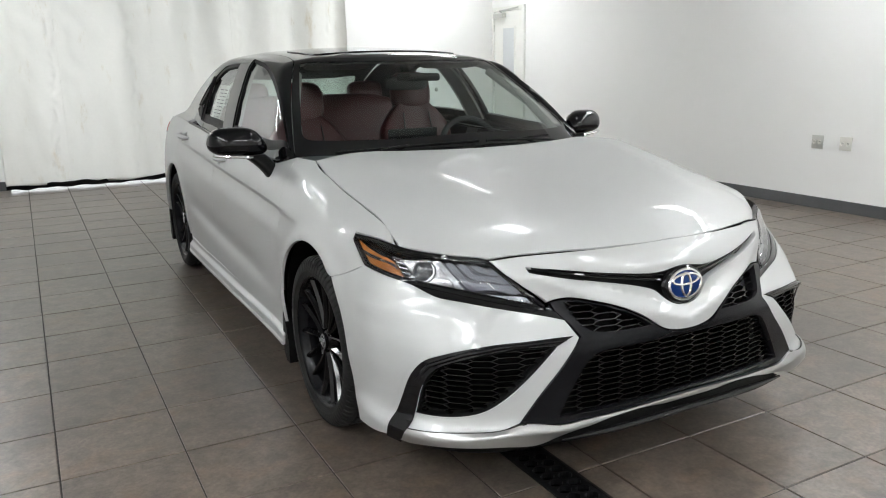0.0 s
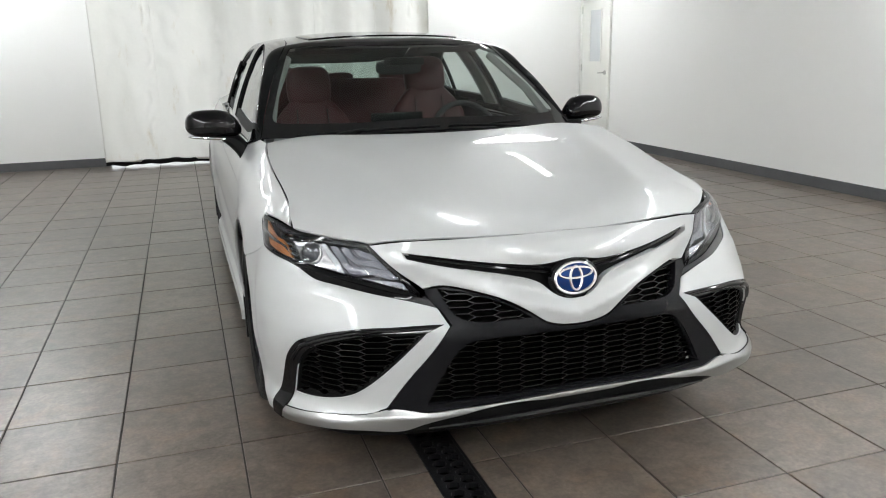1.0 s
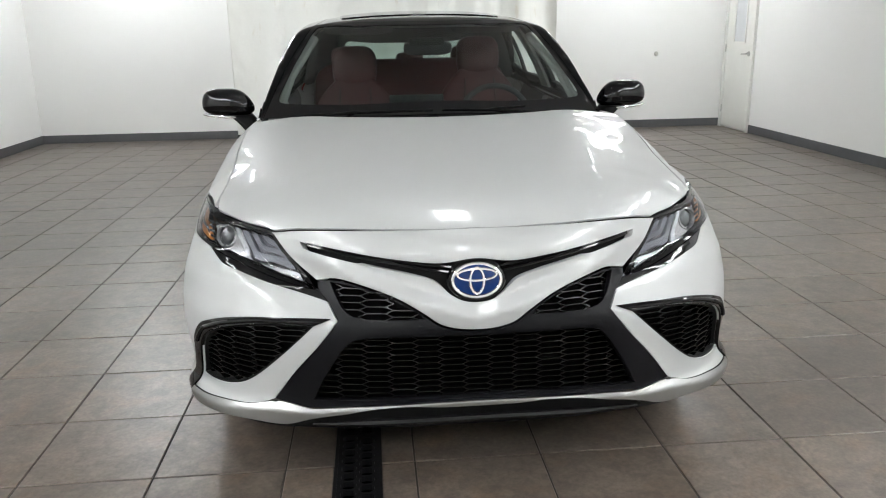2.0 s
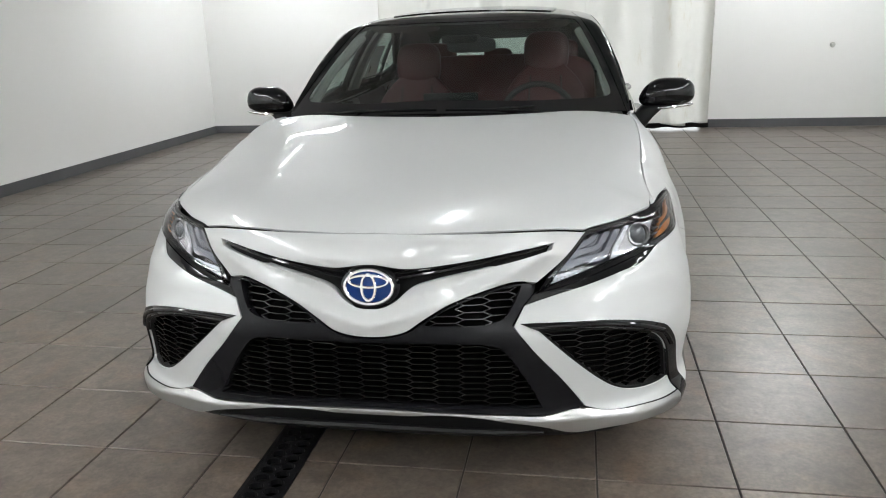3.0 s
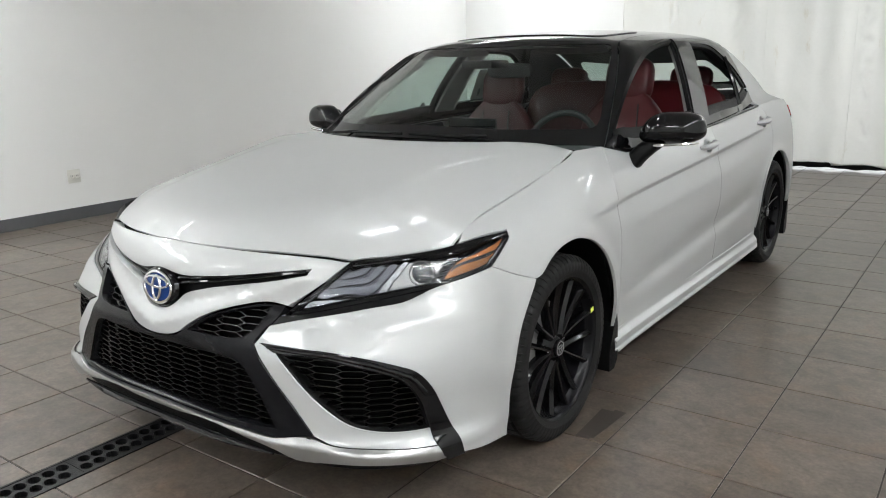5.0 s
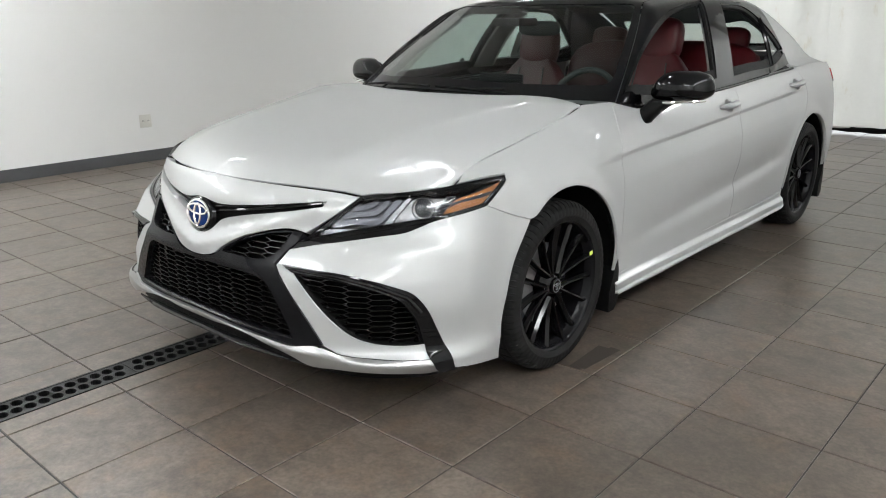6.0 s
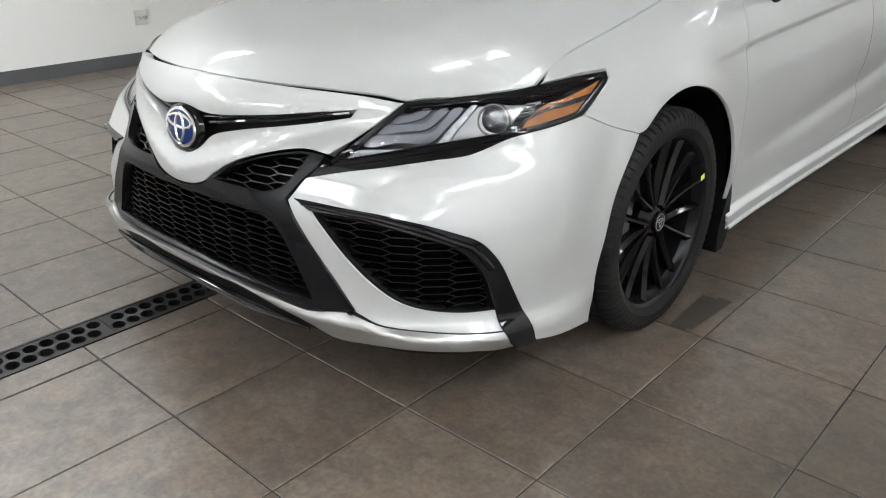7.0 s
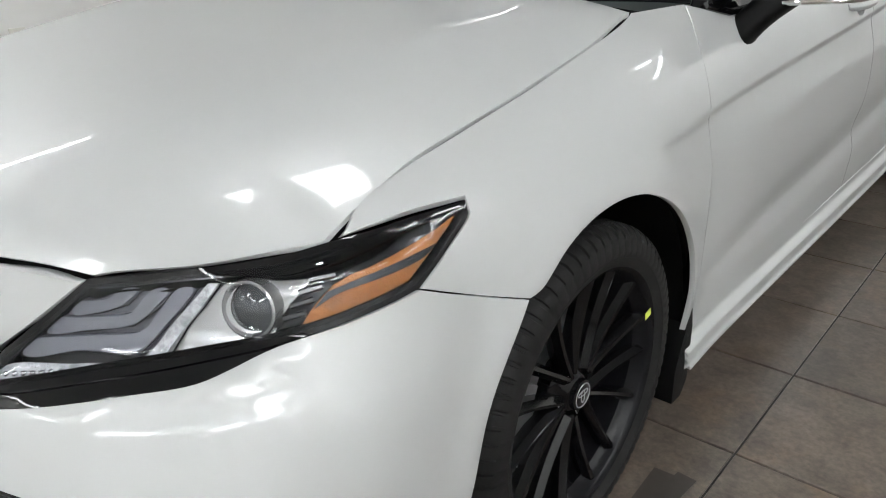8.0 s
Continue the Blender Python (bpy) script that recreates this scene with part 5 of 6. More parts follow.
PILLAR_C = [(0.515, 2.385, 1), (0.62, 2.445), (0.705, 2.555), (0.776, 2.712, 1), (seam_x(2.73) - 0.003, 2.73, 1), (seam_x(2.85) + 0.003, 2.85), (0.818, 3.0), (0.813, 3.2), (0.785, 3.42, 1), (0.60, 3.32), (0.555, 3.05), (0.525, 2.70)]
ROOF = rounded(two_sided([(0.0, 0.990), (0.30, 1.050), (0.550, 1.188, 1), (0.520, 1.40), (0.505, 1.80), (0.500, 2.15), (0.508, 2.40, 1), (0.30, 2.50), (0.0, 2.53)]), 0.03)
patch("roof", ROOF, over_cabin, BLACKPAINT, car, "gloss black roof", gap=0.002, depth=0.02, step=0.05)
patch("sunroof", rounded([(-0.40, 1.26), (0.40, 1.26), (0.42, 1.32), (0.42, 1.72), (0.38, 1.78), (-0.38, 1.78), (-0.42, 1.72), (-0.42, 1.32)], 0.03), over_cabin, BLACKPAINT, car, "dark glass sunroof panel", off=0.005, depth=0.01, step=0.05)
patch("headliner", shrunk(ROOF, 0.01), over_cabin, HEADLINER, car, "grey roof lining", off=-0.035, depth=0.0, step=0.08)
BACKGLASS = rounded(two_sided([(0.0, 2.54), (0.30, 2.51), (0.500, 2.415, 1), (0.520, 2.72), (0.548, 3.06), (0.575, 3.25, 1), (0.30, 3.36), (0.0, 3.40)]), 0.03)
patch("rear_window", BACKGLASS, over_cabin, PANE, car, "tinted rear window", depth=0.0, step=0.06).visible_shadow = False
BACKCLEAR = rounded(two_sided([(0.0, 2.92), (0.28, 2.89), (0.43, 2.83), (0.465, 2.92), (0.49, 3.02), (0.50, 3.16), (0.28, 3.24), (0.0, 3.27)]), 0.03)
patch("rear_window_border", BACKGLASS, over_cabin, PIANO, car, "black border of the rear window", holes=[BACKCLEAR], off=0.002, depth=0.003, step=0.05, gap=0.002)


def deck(x, y):
    return x, y, seam_z(y) + 0.035 * (1 - (x / 0.72) ** 2)


patch("boot_lid", rounded(two_sided([(0.0, 3.40), (0.30, 3.36), (0.60, 3.29), (0.783, 3.42, 1), (0.70, 3.61), (0.50, 3.75, 1), (0.0, 3.80)]), 0.03), deck, PAINT, car, "white boot lid", depth=0.02, step=0.06)


def cabin_side(s):
    fl = (lambda p: p) if s > 0 else (lambda p: flip(p)[::-1])
    f, r = rounded(DLO_F, 0.02), rounded(DLO_R, 0.02)
    patch("pillar_frame", fl(rounded(RAIL, 0.02)), over_cabin, BLACKPAINT, car, "gloss black pillars and roof rail", holes=[fl(f), fl(r)], off=0.001, depth=0.03, step=0.03)
    for o, nm in ((f, "window_seal"), (r, "window_seal")):
        inner = shrunk(o, 0.014)
        patch(nm, fl(o), over_cabin, BLACK, car, "black rubber seal round the side window", holes=[fl(inner)], off=-0.006, depth=0.02, step=0.03)
    patch("c_pillar", fl(rounded(PILLAR_C, 0.02)), over_cabin, PAINT, car, "white rear pillar", gap=0.0015, depth=0.02, step=0.035)
    patch("pillar_lining", fl(shrunk(rounded(PILLAR_C, 0.02), -0.025)), over_cabin, TRIM, car, "dark lining inside the rear pillar", off=-0.032, depth=0.0, step=0.05)
    # strip along the belt
    bm = bmesh.new()
    tube(bm, [(s * (seam_x(y) + 0.004), y, seam_z(y) + 0.004) for y in [0.60 + 0.085 * i for i in range(25)]], 0.008, 8)
    part("belt_strip", bm, PIANO, car, "gloss black strip under the windows")
    # bar before the small fixed pane
    bm = bmesh.new()
    line = [(s * x, y, cabin_z(x, y) + 0.0) for x, y in ((0.684, 2.368), (0.71, 2.364), (0.75, 2.360), (0.792, 2.352))]
    tube(bm, line, 0.013, 8)
    part("division_bar", bm, PIANO, car)
    q = rounded([(0.690, 2.385, 1), (0.719, 2.51), (0.748, 2.655, 1), (0.784, 2.44), (0.790, 2.38, 1)], 0.02)
    patch("quarter_pane", fl(q), over_cabin, PANE, car, "small fixed side pane", off=-0.012, depth=0.0, step=0.05).visible_shadow = False
    if s < 0:
        patch("side_pane", fl(shrunk(f, 0.006)), over_cabin, PANE, car, "closed side window", off=-0.012, depth=0.0, step=0.06).visible_shadow = False
        front = [p for p in rounded([(0.640, 1.905, 1), (0.643, 2.06), (0.652, 2.21), (0.686, 2.36, 1), (0.790, 2.345, 1), (0.806, 1.95), (0.812, 1.745, 1), (0.705, 1.838)], 0.02)]
        patch("side_pane", fl(front), over_cabin, PANE, car, "closed side window", off=-0.012, depth=0.0, step=0.06).visible_shadow = False
        bm = bmesh.new()
        lathe(bm, [(0.0, 0.0), (0.017, 0.0), (0.018, 0.0008), (0.024, 0.0008), (0.025, 0.0)], 28, Matrix.Translation((-(cabin_x(1.43, 1.035) - 0.014), 1.43, 1.035)) @ pose(0, 0, 0, 0, 24, 0) @ Matrix.Diagonal((-1, 1, 1.3, 1)))
        part("window_sticker", bm, TRIM, car, "small dark oval sticker on the side window")
        bm = bmesh.new()
        n = 6
        rows = [[bm.verts.new((-(cabin_x(1.93 + 0.26 * j / n, 1.04 + 0.20 * i / n) - 0.016), 1.93 + 0.26 * j / n, 1.04 + 0.20 * i / n)) for j in range(n + 1)] for i in range(n + 1)]
        for i in range(n):
            for j in range(n):
                bm.faces.new((rows[i][j], rows[i][j + 1], rows[i + 1][j + 1], rows[i + 1][j]))
        paper = part("window_sheet", bm, PAPER, car, "white paper sheet behind the rear side window")
        bm = bmesh.new()
        for k in range(9):
            z = 1.06 + 0.019 * k
            for a, b in ((1.95, 2.03), (2.06, 2.10 + 0.02 * (k % 3))):
                x = [-(cabin_x(y, z) - 0.0145) for y in (a, b)]
                v = [bm.verts.new((x[0], a, z)), bm.verts.new((x[1], b, z)), bm.verts.new((x[1], b, z + 0.005)), bm.verts.new((x[0], a, z + 0.005))]
                bm.faces.new(v)
        part("print_line", bm, BASE, paper)
    # mirror
    m = tagged(new("door_mirror"), "gloss black door mirror with a slim light strip")
    m.parent = car
    bm = bmesh.new()
    n, k = 26, 22
    rings = []
    for i in range(n + 1):
        t = i / n
        q = (1 - math.cos(math.pi * t)) / 2
        w = max(1 - abs(2 * q - 1) ** (3.2 if q < 0.5 else 4.0), 0.0) ** 0.45
        w = max(w, 0.06)
        up_z, low_z = 0.074 * w * (1 - 0.06 * q), 0.062 * w * (1 - 0.18 * q)
        cz, cy = 1.012 + 0.002 * q, 0.790 + 0.050 * q
        rr = []
        for j in range(k):
            a = 2 * math.pi * j / k
            c, v = math.cos(a), math.sin(a)
            yy = cy + 0.070 * w * math.copysign(abs(c) ** 0.7, c) * (0.55 if c > 0 else 1.25)
            zz = cz + (up_z if v > 0 else low_z) * math.copysign(abs(v) ** 0.75, v)
            x = 0.838 + 0.246 * q + 0.030 * (zz - cz) / 0.07 * (1 - q) ** 2
            rr.append(bm.verts.new((s * x, yy - 0.010 * max(v, 0) * c, zz)))
        rings.append(rr)
    for p, q in zip(rings, rings[1:]):
        for j in range(k):
            bm.faces.new((p[j], p[(j + 1) % k], q[(j + 1) % k], q[j]))
    bm.faces.new(rings[0])
    bm.faces.new(rings[-1])
    part("shell", bm, BLACKPAINT, m, sharp=60)
    # stalk, broad at the cap and curved down to the door
    bm = bmesh.new()
    secs = []
    for i in range(9):
        t = i / 8
        xc, yc, zc = 0.818 + 0.070 * t ** 1.4, 0.720 + 0.064 * t, 0.866 + 0.098 * t ** 0.9
        wx, wy = 0.036 + 0.018 * t ** 1.6, 0.052 + 0.010 * t
        secs.append([bm.verts.new((s * (xc + wx * math.copysign(abs(math.cos(b)) ** 0.7, math.cos(b)) + 0.012 * t), yc + wy * math.copysign(abs(math.sin(b)) ** 0.7, math.sin(b)), zc - 0.022 * (1 - t) * math.cos(b) * 0.5)) for b in [2 * math.pi * j / 18 for j in range(18)]])
    for p, q in zip(secs, secs[1:]):
        for j in range(18):
            bm.faces.new((p[j], p[(j + 1) % 18], q[(j + 1) % 18], q[j]))
    bm.faces.new(secs[0])
    bm.faces.new(secs[-1])
    part("arm", bm, BLACK, m, sharp=60)
    bm = bmesh.new()
    tube(bm, [(s * (0.912 + 0.160 * i / 10), 0.722 + 0.064 * (i / 10) ** 2.5, 0.956 + 0.011 * (i / 10)) for i in range(11)], [0.0035] + [0.0055] * 9 + [0.003], 8, 1.2)
    part("light_strip", bm, CHROME, m, "clear indicator strip")
    bm = bmesh.new()
    blob(bm, 0.085, 0.006, 0.052, Matrix.Translation((s * 0.975, 0.852, 1.012)), 4)
    part("mirror_glass", bm, CHROME, m)


for s in (1, -1):
    cabin_side(s)

# wipers
for x0, x1 in ((-0.62, -0.02), (0.02, 0.60)):
    bm = bmesh.new()
    xs = [x0 + (x1 - x0) * i / 12 for i in range(13)]
    tube(bm, [(x, 0.285 + 0.50 * x * x * (1 if x0 < 0 else 0.8), cabin_z(x, 0.285 + 0.50 * x * x * (1 if x0 < 0 else 0.8)) + 0.005) for x in xs], 0.004, 6)
    w = part("wiper", bm, BLACK, car, "black wiper blade")
    bm = bmesh.new()
    a = xs[5]
    tube(bm, [(a - 0.10, 0.27 + 0.50 * a * a, cabin_z(a, 0.27 + 0.5 * a * a) + 0.006), (a, 0.28 + 0.50 * a * a, cabin_z(a, 0.28 + 0.5 * a * a) + 0.011), (a + 0.12, 0.29 + 0.50 * a * a, cabin_z(a, 0.29 + 0.5 * a * a) + 0.009)], 0.005, 6)
    part("wiper_arm", bm, BLACK, w)

# ---- underside and fillers ----
bm = bmesh.new()
box(bm, -0.58, 0.58, -0.72, 3.55, 0.19, 0.30)
box(bm, -0.80, 0.80, 0.45, 2.36, 0.19, 0.30)
part("underbody", bm, VOID, car, smooth=False)
# added near-black boxes block the view through gaps, standing in for inner shade
bm = bmesh.new()
box(bm, -0.60, 0.60, -0.62, 0.42, 0.30, 0.72)
part("engine_bay_dark_fill", bm, VOID, car, smooth=False)
bm = bmesh.new()
box(bm, -0.62, 0.62, 3.0, 3.60, 0.30, 0.95)
part("boot_dark_fill", bm, VOID, car, smooth=False)

# ---- wheels ----
def wheel(y, s):
    """A gloss black alloy of five spoke pairs with single spokes between them in a low tyre, with disc and caliper behind it. Built facing +x."""
    w = tagged(new("wheel"), "gloss black multi-spoke alloy wheel with low tyre")
    w.parent = car
    r0 = 0.329
    prof = [(0.246, -0.105), (0.258, -0.113), (0.285, -0.119), (0.308, -0.114), (0.320, -0.104), (0.3265, -0.090), (0.328, -0.075), (0.321, -0.071), (0.321, -0.062), (0.328, -0.058), (0.329, -0.020), (0.321, -0.016), (0.321, -0.007), (0.329, -0.003), (0.329, 0.003), (0.321, 0.007), (0.321, 0.016), (0.329, 0.020), (0.328, 0.058), (0.321, 0.062), (0.321, 0.071), (0.328, 0.075), (0.3265, 0.090), (0.320, 0.104), (0.308, 0.114), (0.285, 0.119), (0.2725, 0.1185), (0.270, 0.1165), (0.258, 0.113), (0.246, 0.105)]
    bm = bmesh.new()
    rings = []
    pitches = 76
    for i in range(pitches * 4):
        k, q = divmod(i, 4)
        row = []
        for j, (r, x) in enumerate(prof):
            cut = 0.0
            if q > 1 and (4 <= j <= 6 or 22 <= j <= 24):
                cut = 0.0055
            elif q > 1 and k % 2 == 0 and j in (9, 10, 17, 18):
                cut = 0.004
            a = 2 * math.pi * (k + (0.0, 0.66, 0.72, 0.94)[q] + 0.5 * (x + 0.1) * (abs(x) < 0.09)) / pitches
            r -= cut
            row.append(bm.verts.new((x, r * math.cos(a), max(r * math.sin(a), -0.3262))))
        rings.append(row)
    steps = len(rings)
    for i in range(steps):
        p, q = rings[i], rings[(i + 1) % steps]
        for j in range(len(prof) - 1):
            bm.faces.new((p[j], p[j + 1], q[j + 1], q[j]))
    tyre = part("tyre", bm, RUBBER, w, "black tyre", sharp=28)
    bm = bmesh.new()
    lathe(bm, [(0.2445, -0.100), (0.252, -0.104), (0.236, -0.095), (0.226, -0.06), (0.220, 0.02), (0.226, 0.075), (0.238, 0.090), (0.240, 0.098), (0.246, 0.106), (0.254, 0.110), (0.257, 0.107), (0.250, 0.101)], 96)
    rim = part("rim", bm, SATIN, w, "black rim", sharp=30)
    for g in range(5):
        for side, o0, o1, h0, turn in ((-1, 0.021, 0.041, 0.0115, 0), (1, 0.021, 0.041, 0.0115, 0), (1, 0.0, 0.006, 0.0105, 36)):
            bm = bmesh.new()
            a = 2 * math.pi * g / 5 + 0.10 + radians(turn)
            secs = []
            for t in range(8):
                q = t / 7
                r = 0.045 + 0.196 * q
                off = side * (o0 + (o1 - o0) * q)
                hw = h0 - 0.001 * q + 0.004 * q ** 5
                x = 0.084 + 0.014 * q - 0.006 * math.sin(math.pi * q)
                xb = x - 0.036 + 0.008 * q
                pts = [(xb, -hw), (x - 0.013, -hw), (x - 0.001, -hw * 0.15), (x - 0.003, hw * 0.45), (x - 0.017, hw), (xb, hw)]
                secs.append([bm.verts.new((px, r * math.cos(a) - (off + side * o) * math.sin(a), r * math.sin(a) + (off + side * o) * math.cos(a))) for px, o in pts])
            for p, q in zip(secs, secs[1:]):
                for k in range(6):
                    bm.faces.new((p[k], p[(k + 1) % 6], q[(k + 1) % 6], q[k]))
            bm.faces.new(secs[0])
            bm.faces.new(secs[-1])
            part("spoke", bm, ALLOY, rim, sharp=20)
    bm = bmesh.new()
    lathe(bm, [(0.0, 0.082), (0.030, 0.082), (0.036, 0.079), (0.040, 0.074), (0.062, 0.066), (0.074, 0.058), (0.078, 0.035)], 40)
    part("hub", bm, ALLOY, rim)
    bm = bmesh.new()
    lathe(bm, [(0.0, 0.093), (0.024, 0.0925), (0.0295, 0.090), (0.031, 0.082)], 36)
    cap = part("centre_cap", bm, PIANO, rim, "black centre cap with a chrome ring")
    bm = bmesh.new()
    ring(bm, 0.024, 0.024, 0.0013, 0.0, 0.0, 32)
    ring(bm, 0.016, 0.0052, 0.0016, 0.0, 0.005, 28)
    ring(bm, 0.0060, 0.0130, 0.0016, 0.0, -0.002, 28)
    bmesh.ops.transform(bm, matrix=Matrix.Translation((0.0925, 0, 0)) @ pose(0, 0, 0, 0, 0, 90) @ Matrix.Diagonal((1, 0.3, 1, 1)), verts=bm.verts[:])
    part("cap_ring", bm, STEEL, rim)
    for k in range(5):
        a = 2 * math.pi * (k + 0.5) / 5 + 0.10
        bm = bmesh.new()
        lathe(bm, [(0.0, 0.078), (0.0075, 0.077), (0.0095, 0.072), (0.0095, 0.050)], 6, Matrix.Translation((0, 0.056 * math.cos(a), 0.056 * math.sin(a))))
        part("lug_nut", bm, STEEL, rim)
    bm = bmesh.new()
    lathe(bm, [(0.07, 0.035), (0.155, 0.030), (0.155, 0.006), (0.07, 0.0)], 64)
    part("brake_disc", bm, STEEL, w, "grey steel brake disc", sharp=50)
    bm = bmesh.new()
    for i in range(9):
        a0, a1 = radians(150 + 8 * i), radians(158 + 8 * i)
        v = []
        for x in (-0.03, 0.052):
            for a in (a0, a1):
                for r in (0.105, 0.172):
                    v.append(bm.verts.new((x, r * math.cos(a), r * math.sin(a))))
        for q in ((0, 1, 3, 2), (4, 6, 7, 5), (0, 2, 6, 4), (1, 5, 7, 3), (0, 4, 5, 1), (2, 3, 7, 6)):
            bm.faces.new([v[c] for c in q])
    part("caliper", bm, STEEL, w, "bare grey brake caliper", smooth=False)
    w.matrix_basis = Matrix.Translation((s * 0.792, y, WHEEL_Z)) @ (Matrix.Identity(4) if s > 0 else Matrix.Rotation(math.pi, 4, "Z"))
    return w


for y in (0.0, AXLE_R):
    for s in (1, -1):
        w = wheel(y, s)
        if s > 0 and y == 0:
            bm = bmesh.new()
            box(bm, 0.1085, 0.1095, -0.011, 0.011, -0.008, 0.008, Matrix.Translation((0, 0.214, 0.084)) @ pose(0, 0, 0, 12, 0, 0))
            part("sticker", bm, STICKER, w, "small yellow-green inspection sticker", smooth=False)

# ---- inside the car ----
def seat(x, back, up):
    """A red leather bucket seat with bolsters and a separate headrest."""
    st = tagged(new("front_seat"), "red leather front seat with tall headrest")
    st.parent = car
    st.location = (0, back, up)
    lean = pose(0, 0, 0, 18, 0, 0)
    base = Matrix.Translation((x, 1.48, 0.52))
    bm = bmesh.new()
    blob(bm, 0.25, 0.27, 0.085, Matrix.Translation((x, 1.25, 0.50)) @ pose(0, 0, 0, 8, 0, 0), 4)
    part("seat_cushion", bm, RED, st)
    bm = bmesh.new()
    back = Matrix.Translation((x, 1.56, 0.80)) @ pose(0, 0, 0, -15, 0, 0)
    n, k = 16, 24
    rows = []
    for i in range(n + 1):
        t = i / n
        hw = 0.250 - 0.02 * t - 0.115 * max(t - 0.72, 0) ** 1.5 / 0.148
        z = -0.29 + 0.60 * t
        row = []
        for j in range(k):
            a = 2 * math.pi * j / k
            c, q = math.cos(a), math.sin(a)
            xx = hw * math.copysign(abs(c) ** 0.55, c)
            bol = 0.045 * (abs(xx) / hw) ** 3 * (1 - t * 0.6)
            yy = 0.065 * math.copysign(abs(q) ** 0.7, q) * (1 - 0.25 * t) - (bol if q < 0 else 0)
            row.append(bm.verts.new(back @ Vector((xx, yy, z))))
        rows.append(row)
    for p, q in zip(rows, rows[1:]):
        for j in range(k):
            bm.faces.new((p[j], p[(j + 1) % k], q[(j + 1) % k], q[j]))
    bm.faces.new(rows[0])
    bm.faces.new(rows[-1])
    part("backrest", bm, RED, st, sharp=60)
    for dx in (-0.115, 0.115):
        bm = bmesh.new()
        tube(bm, [back @ Vector((dx * (1 - 0.25 * t / 7), -0.062 - 0.01 * (1 - t / 7), -0.25 + 0.50 * t / 7)) for t in range(8)], 0.004, 6)
        part("seat_piping", bm, TRIM, st)
    bm = bmesh.new()
    blob(bm, 0.130, 0.058, 0.120, back @ Matrix.Translation((0, -0.012, 0.390)) @ pose(0, 0, 0, 6, 0, 0), 3.4)
    part("headrest", bm, RED, st)
    for dx in (-0.06, 0.06):
        bm = bmesh.new()
        tube(bm, [back @ Vector((dx, 0.0, 0.27)), back @ Vector((dx, -0.01, 0.36))], 0.007, 8)
        part("headrest_post", bm, CHROME, st)
    bm = bmesh.new()
    box(bm, x - 0.2, x + 0.2, 1.05, 1.48, 0.30, 0.44)
    part("seat_rail", bm, TRIM, st, smooth=False)


for x, back, up in ((-0.37, 0.03, -0.045), (0.37, 0.12, 0.0)):
    seat(x, back, up)
bench = tagged(new("rear_bench"), "red leather rear bench with three headrests")
bench.parent = car
bm = bmesh.new()
blob(bm, 0.68, 0.26, 0.10, Matrix.Translation((0, 2.12, 0.50)), 5)
part("bench_cushion", bm, RED, bench)
bm = bmesh.new()
blob(bm, 0.68, 0.085, 0.34, Matrix.Translation((0, 2.48, 0.82)) @ pose(0, 0, 0, -20, 0, 0), 5)
part("bench_back", bm, RED, bench)
for x in (-0.42, 0.0, 0.42):
    bm = bmesh.new()
    blob(bm, 0.13 if x else 0.10, 0.05, 0.075 if x else 0.06, Matrix.Translation((x, 2.62, 1.16 if x else 1.13)) @ pose(0, 0, 0, -14, 0, 0), 3.6)
    part("bench_headrest", bm, RED, bench)
bm = bmesh.new()
box(bm, -0.66, 0.66, 2.60, 3.28, 1.035, 1.065, bevel=0.008)
part("parcel_shelf", bm, TRIM, car)
bm = bmesh.new()
rows = []
for i in range(25):
    x = -0.74 + 1.48 * i / 24
    b = abs(x) / 0.74
    drop = 0.03 * b ** 4
    hump = 0.022 * math.exp(-((x - 0.37) / 0.20) ** 4)
    y0 = 0.36 + 0.42 * x * x
    rows.append([bm.verts.new((x, y, z)) for y, z in ((y0, 0.935 - drop), (y0 + 0.12, 0.955 - drop), (0.80, 0.965 - drop + hump), (0.88, 0.950 - drop + hump), (0.92, 0.88), (0.91, 0.72), (0.86, 0.55), (0.70, 0.40))])
for p, q in zip(rows, rows[1:]):
    for j in range(7):
        bm.faces.new((p[j], p[j + 1], q[j + 1], q[j]))
part("dashboard", bm, DASH, car, "dark soft dashboard", sharp=60)
bm = bmesh.new()
box(bm, -0.135, 0.135, 0.865, 0.885, 0.93, 1.030, pose(-0.055, 0, 0), bevel=0.006)
part("centre_screen", bm, PIANO, car, "black centre screen on the dashboard")
bm = bmesh.new()
box(bm, -0.11, 0.11, 0.92, 1.95, 0.36, 0.60, bevel=0.03)
part("centre_console", bm, TRIM, car)
sw = tagged(new("steering_wheel"), "dark leather steering wheel")
sw.parent = car
turn = Matrix.Translation((0.36, 0.99, 0.885)) @ pose(0, 0, 0, -24, 0, 0)
bm = bmesh.new()
n, k = 48, 10
rg = [[bm.verts.new(turn @ Vector(((0.182 + 0.015 * math.cos(2 * math.pi * j / k)) * math.cos(2 * math.pi * i / n), 0.015 * math.sin(2 * math.pi * j / k), (0.182 + 0.015 * math.cos(2 * math.pi * j / k)) * math.sin(2 * math.pi * i / n)))) for j in range(k)] for i in range(n)]
for i in range(n):
    p, q = rg[i], rg[(i + 1) % n]
    for j in range(k):
        bm.faces.new((p[j], p[(j + 1) % k], q[(j + 1) % k], q[j]))
part("wheel_rim", bm, TRIM, sw)
bm = bmesh.new()
blob(bm, 0.075, 0.03, 0.06, turn @ Matrix.Translation((0, -0.01, -0.01)), 3)
part("wheel_boss", bm, TRIM, sw)
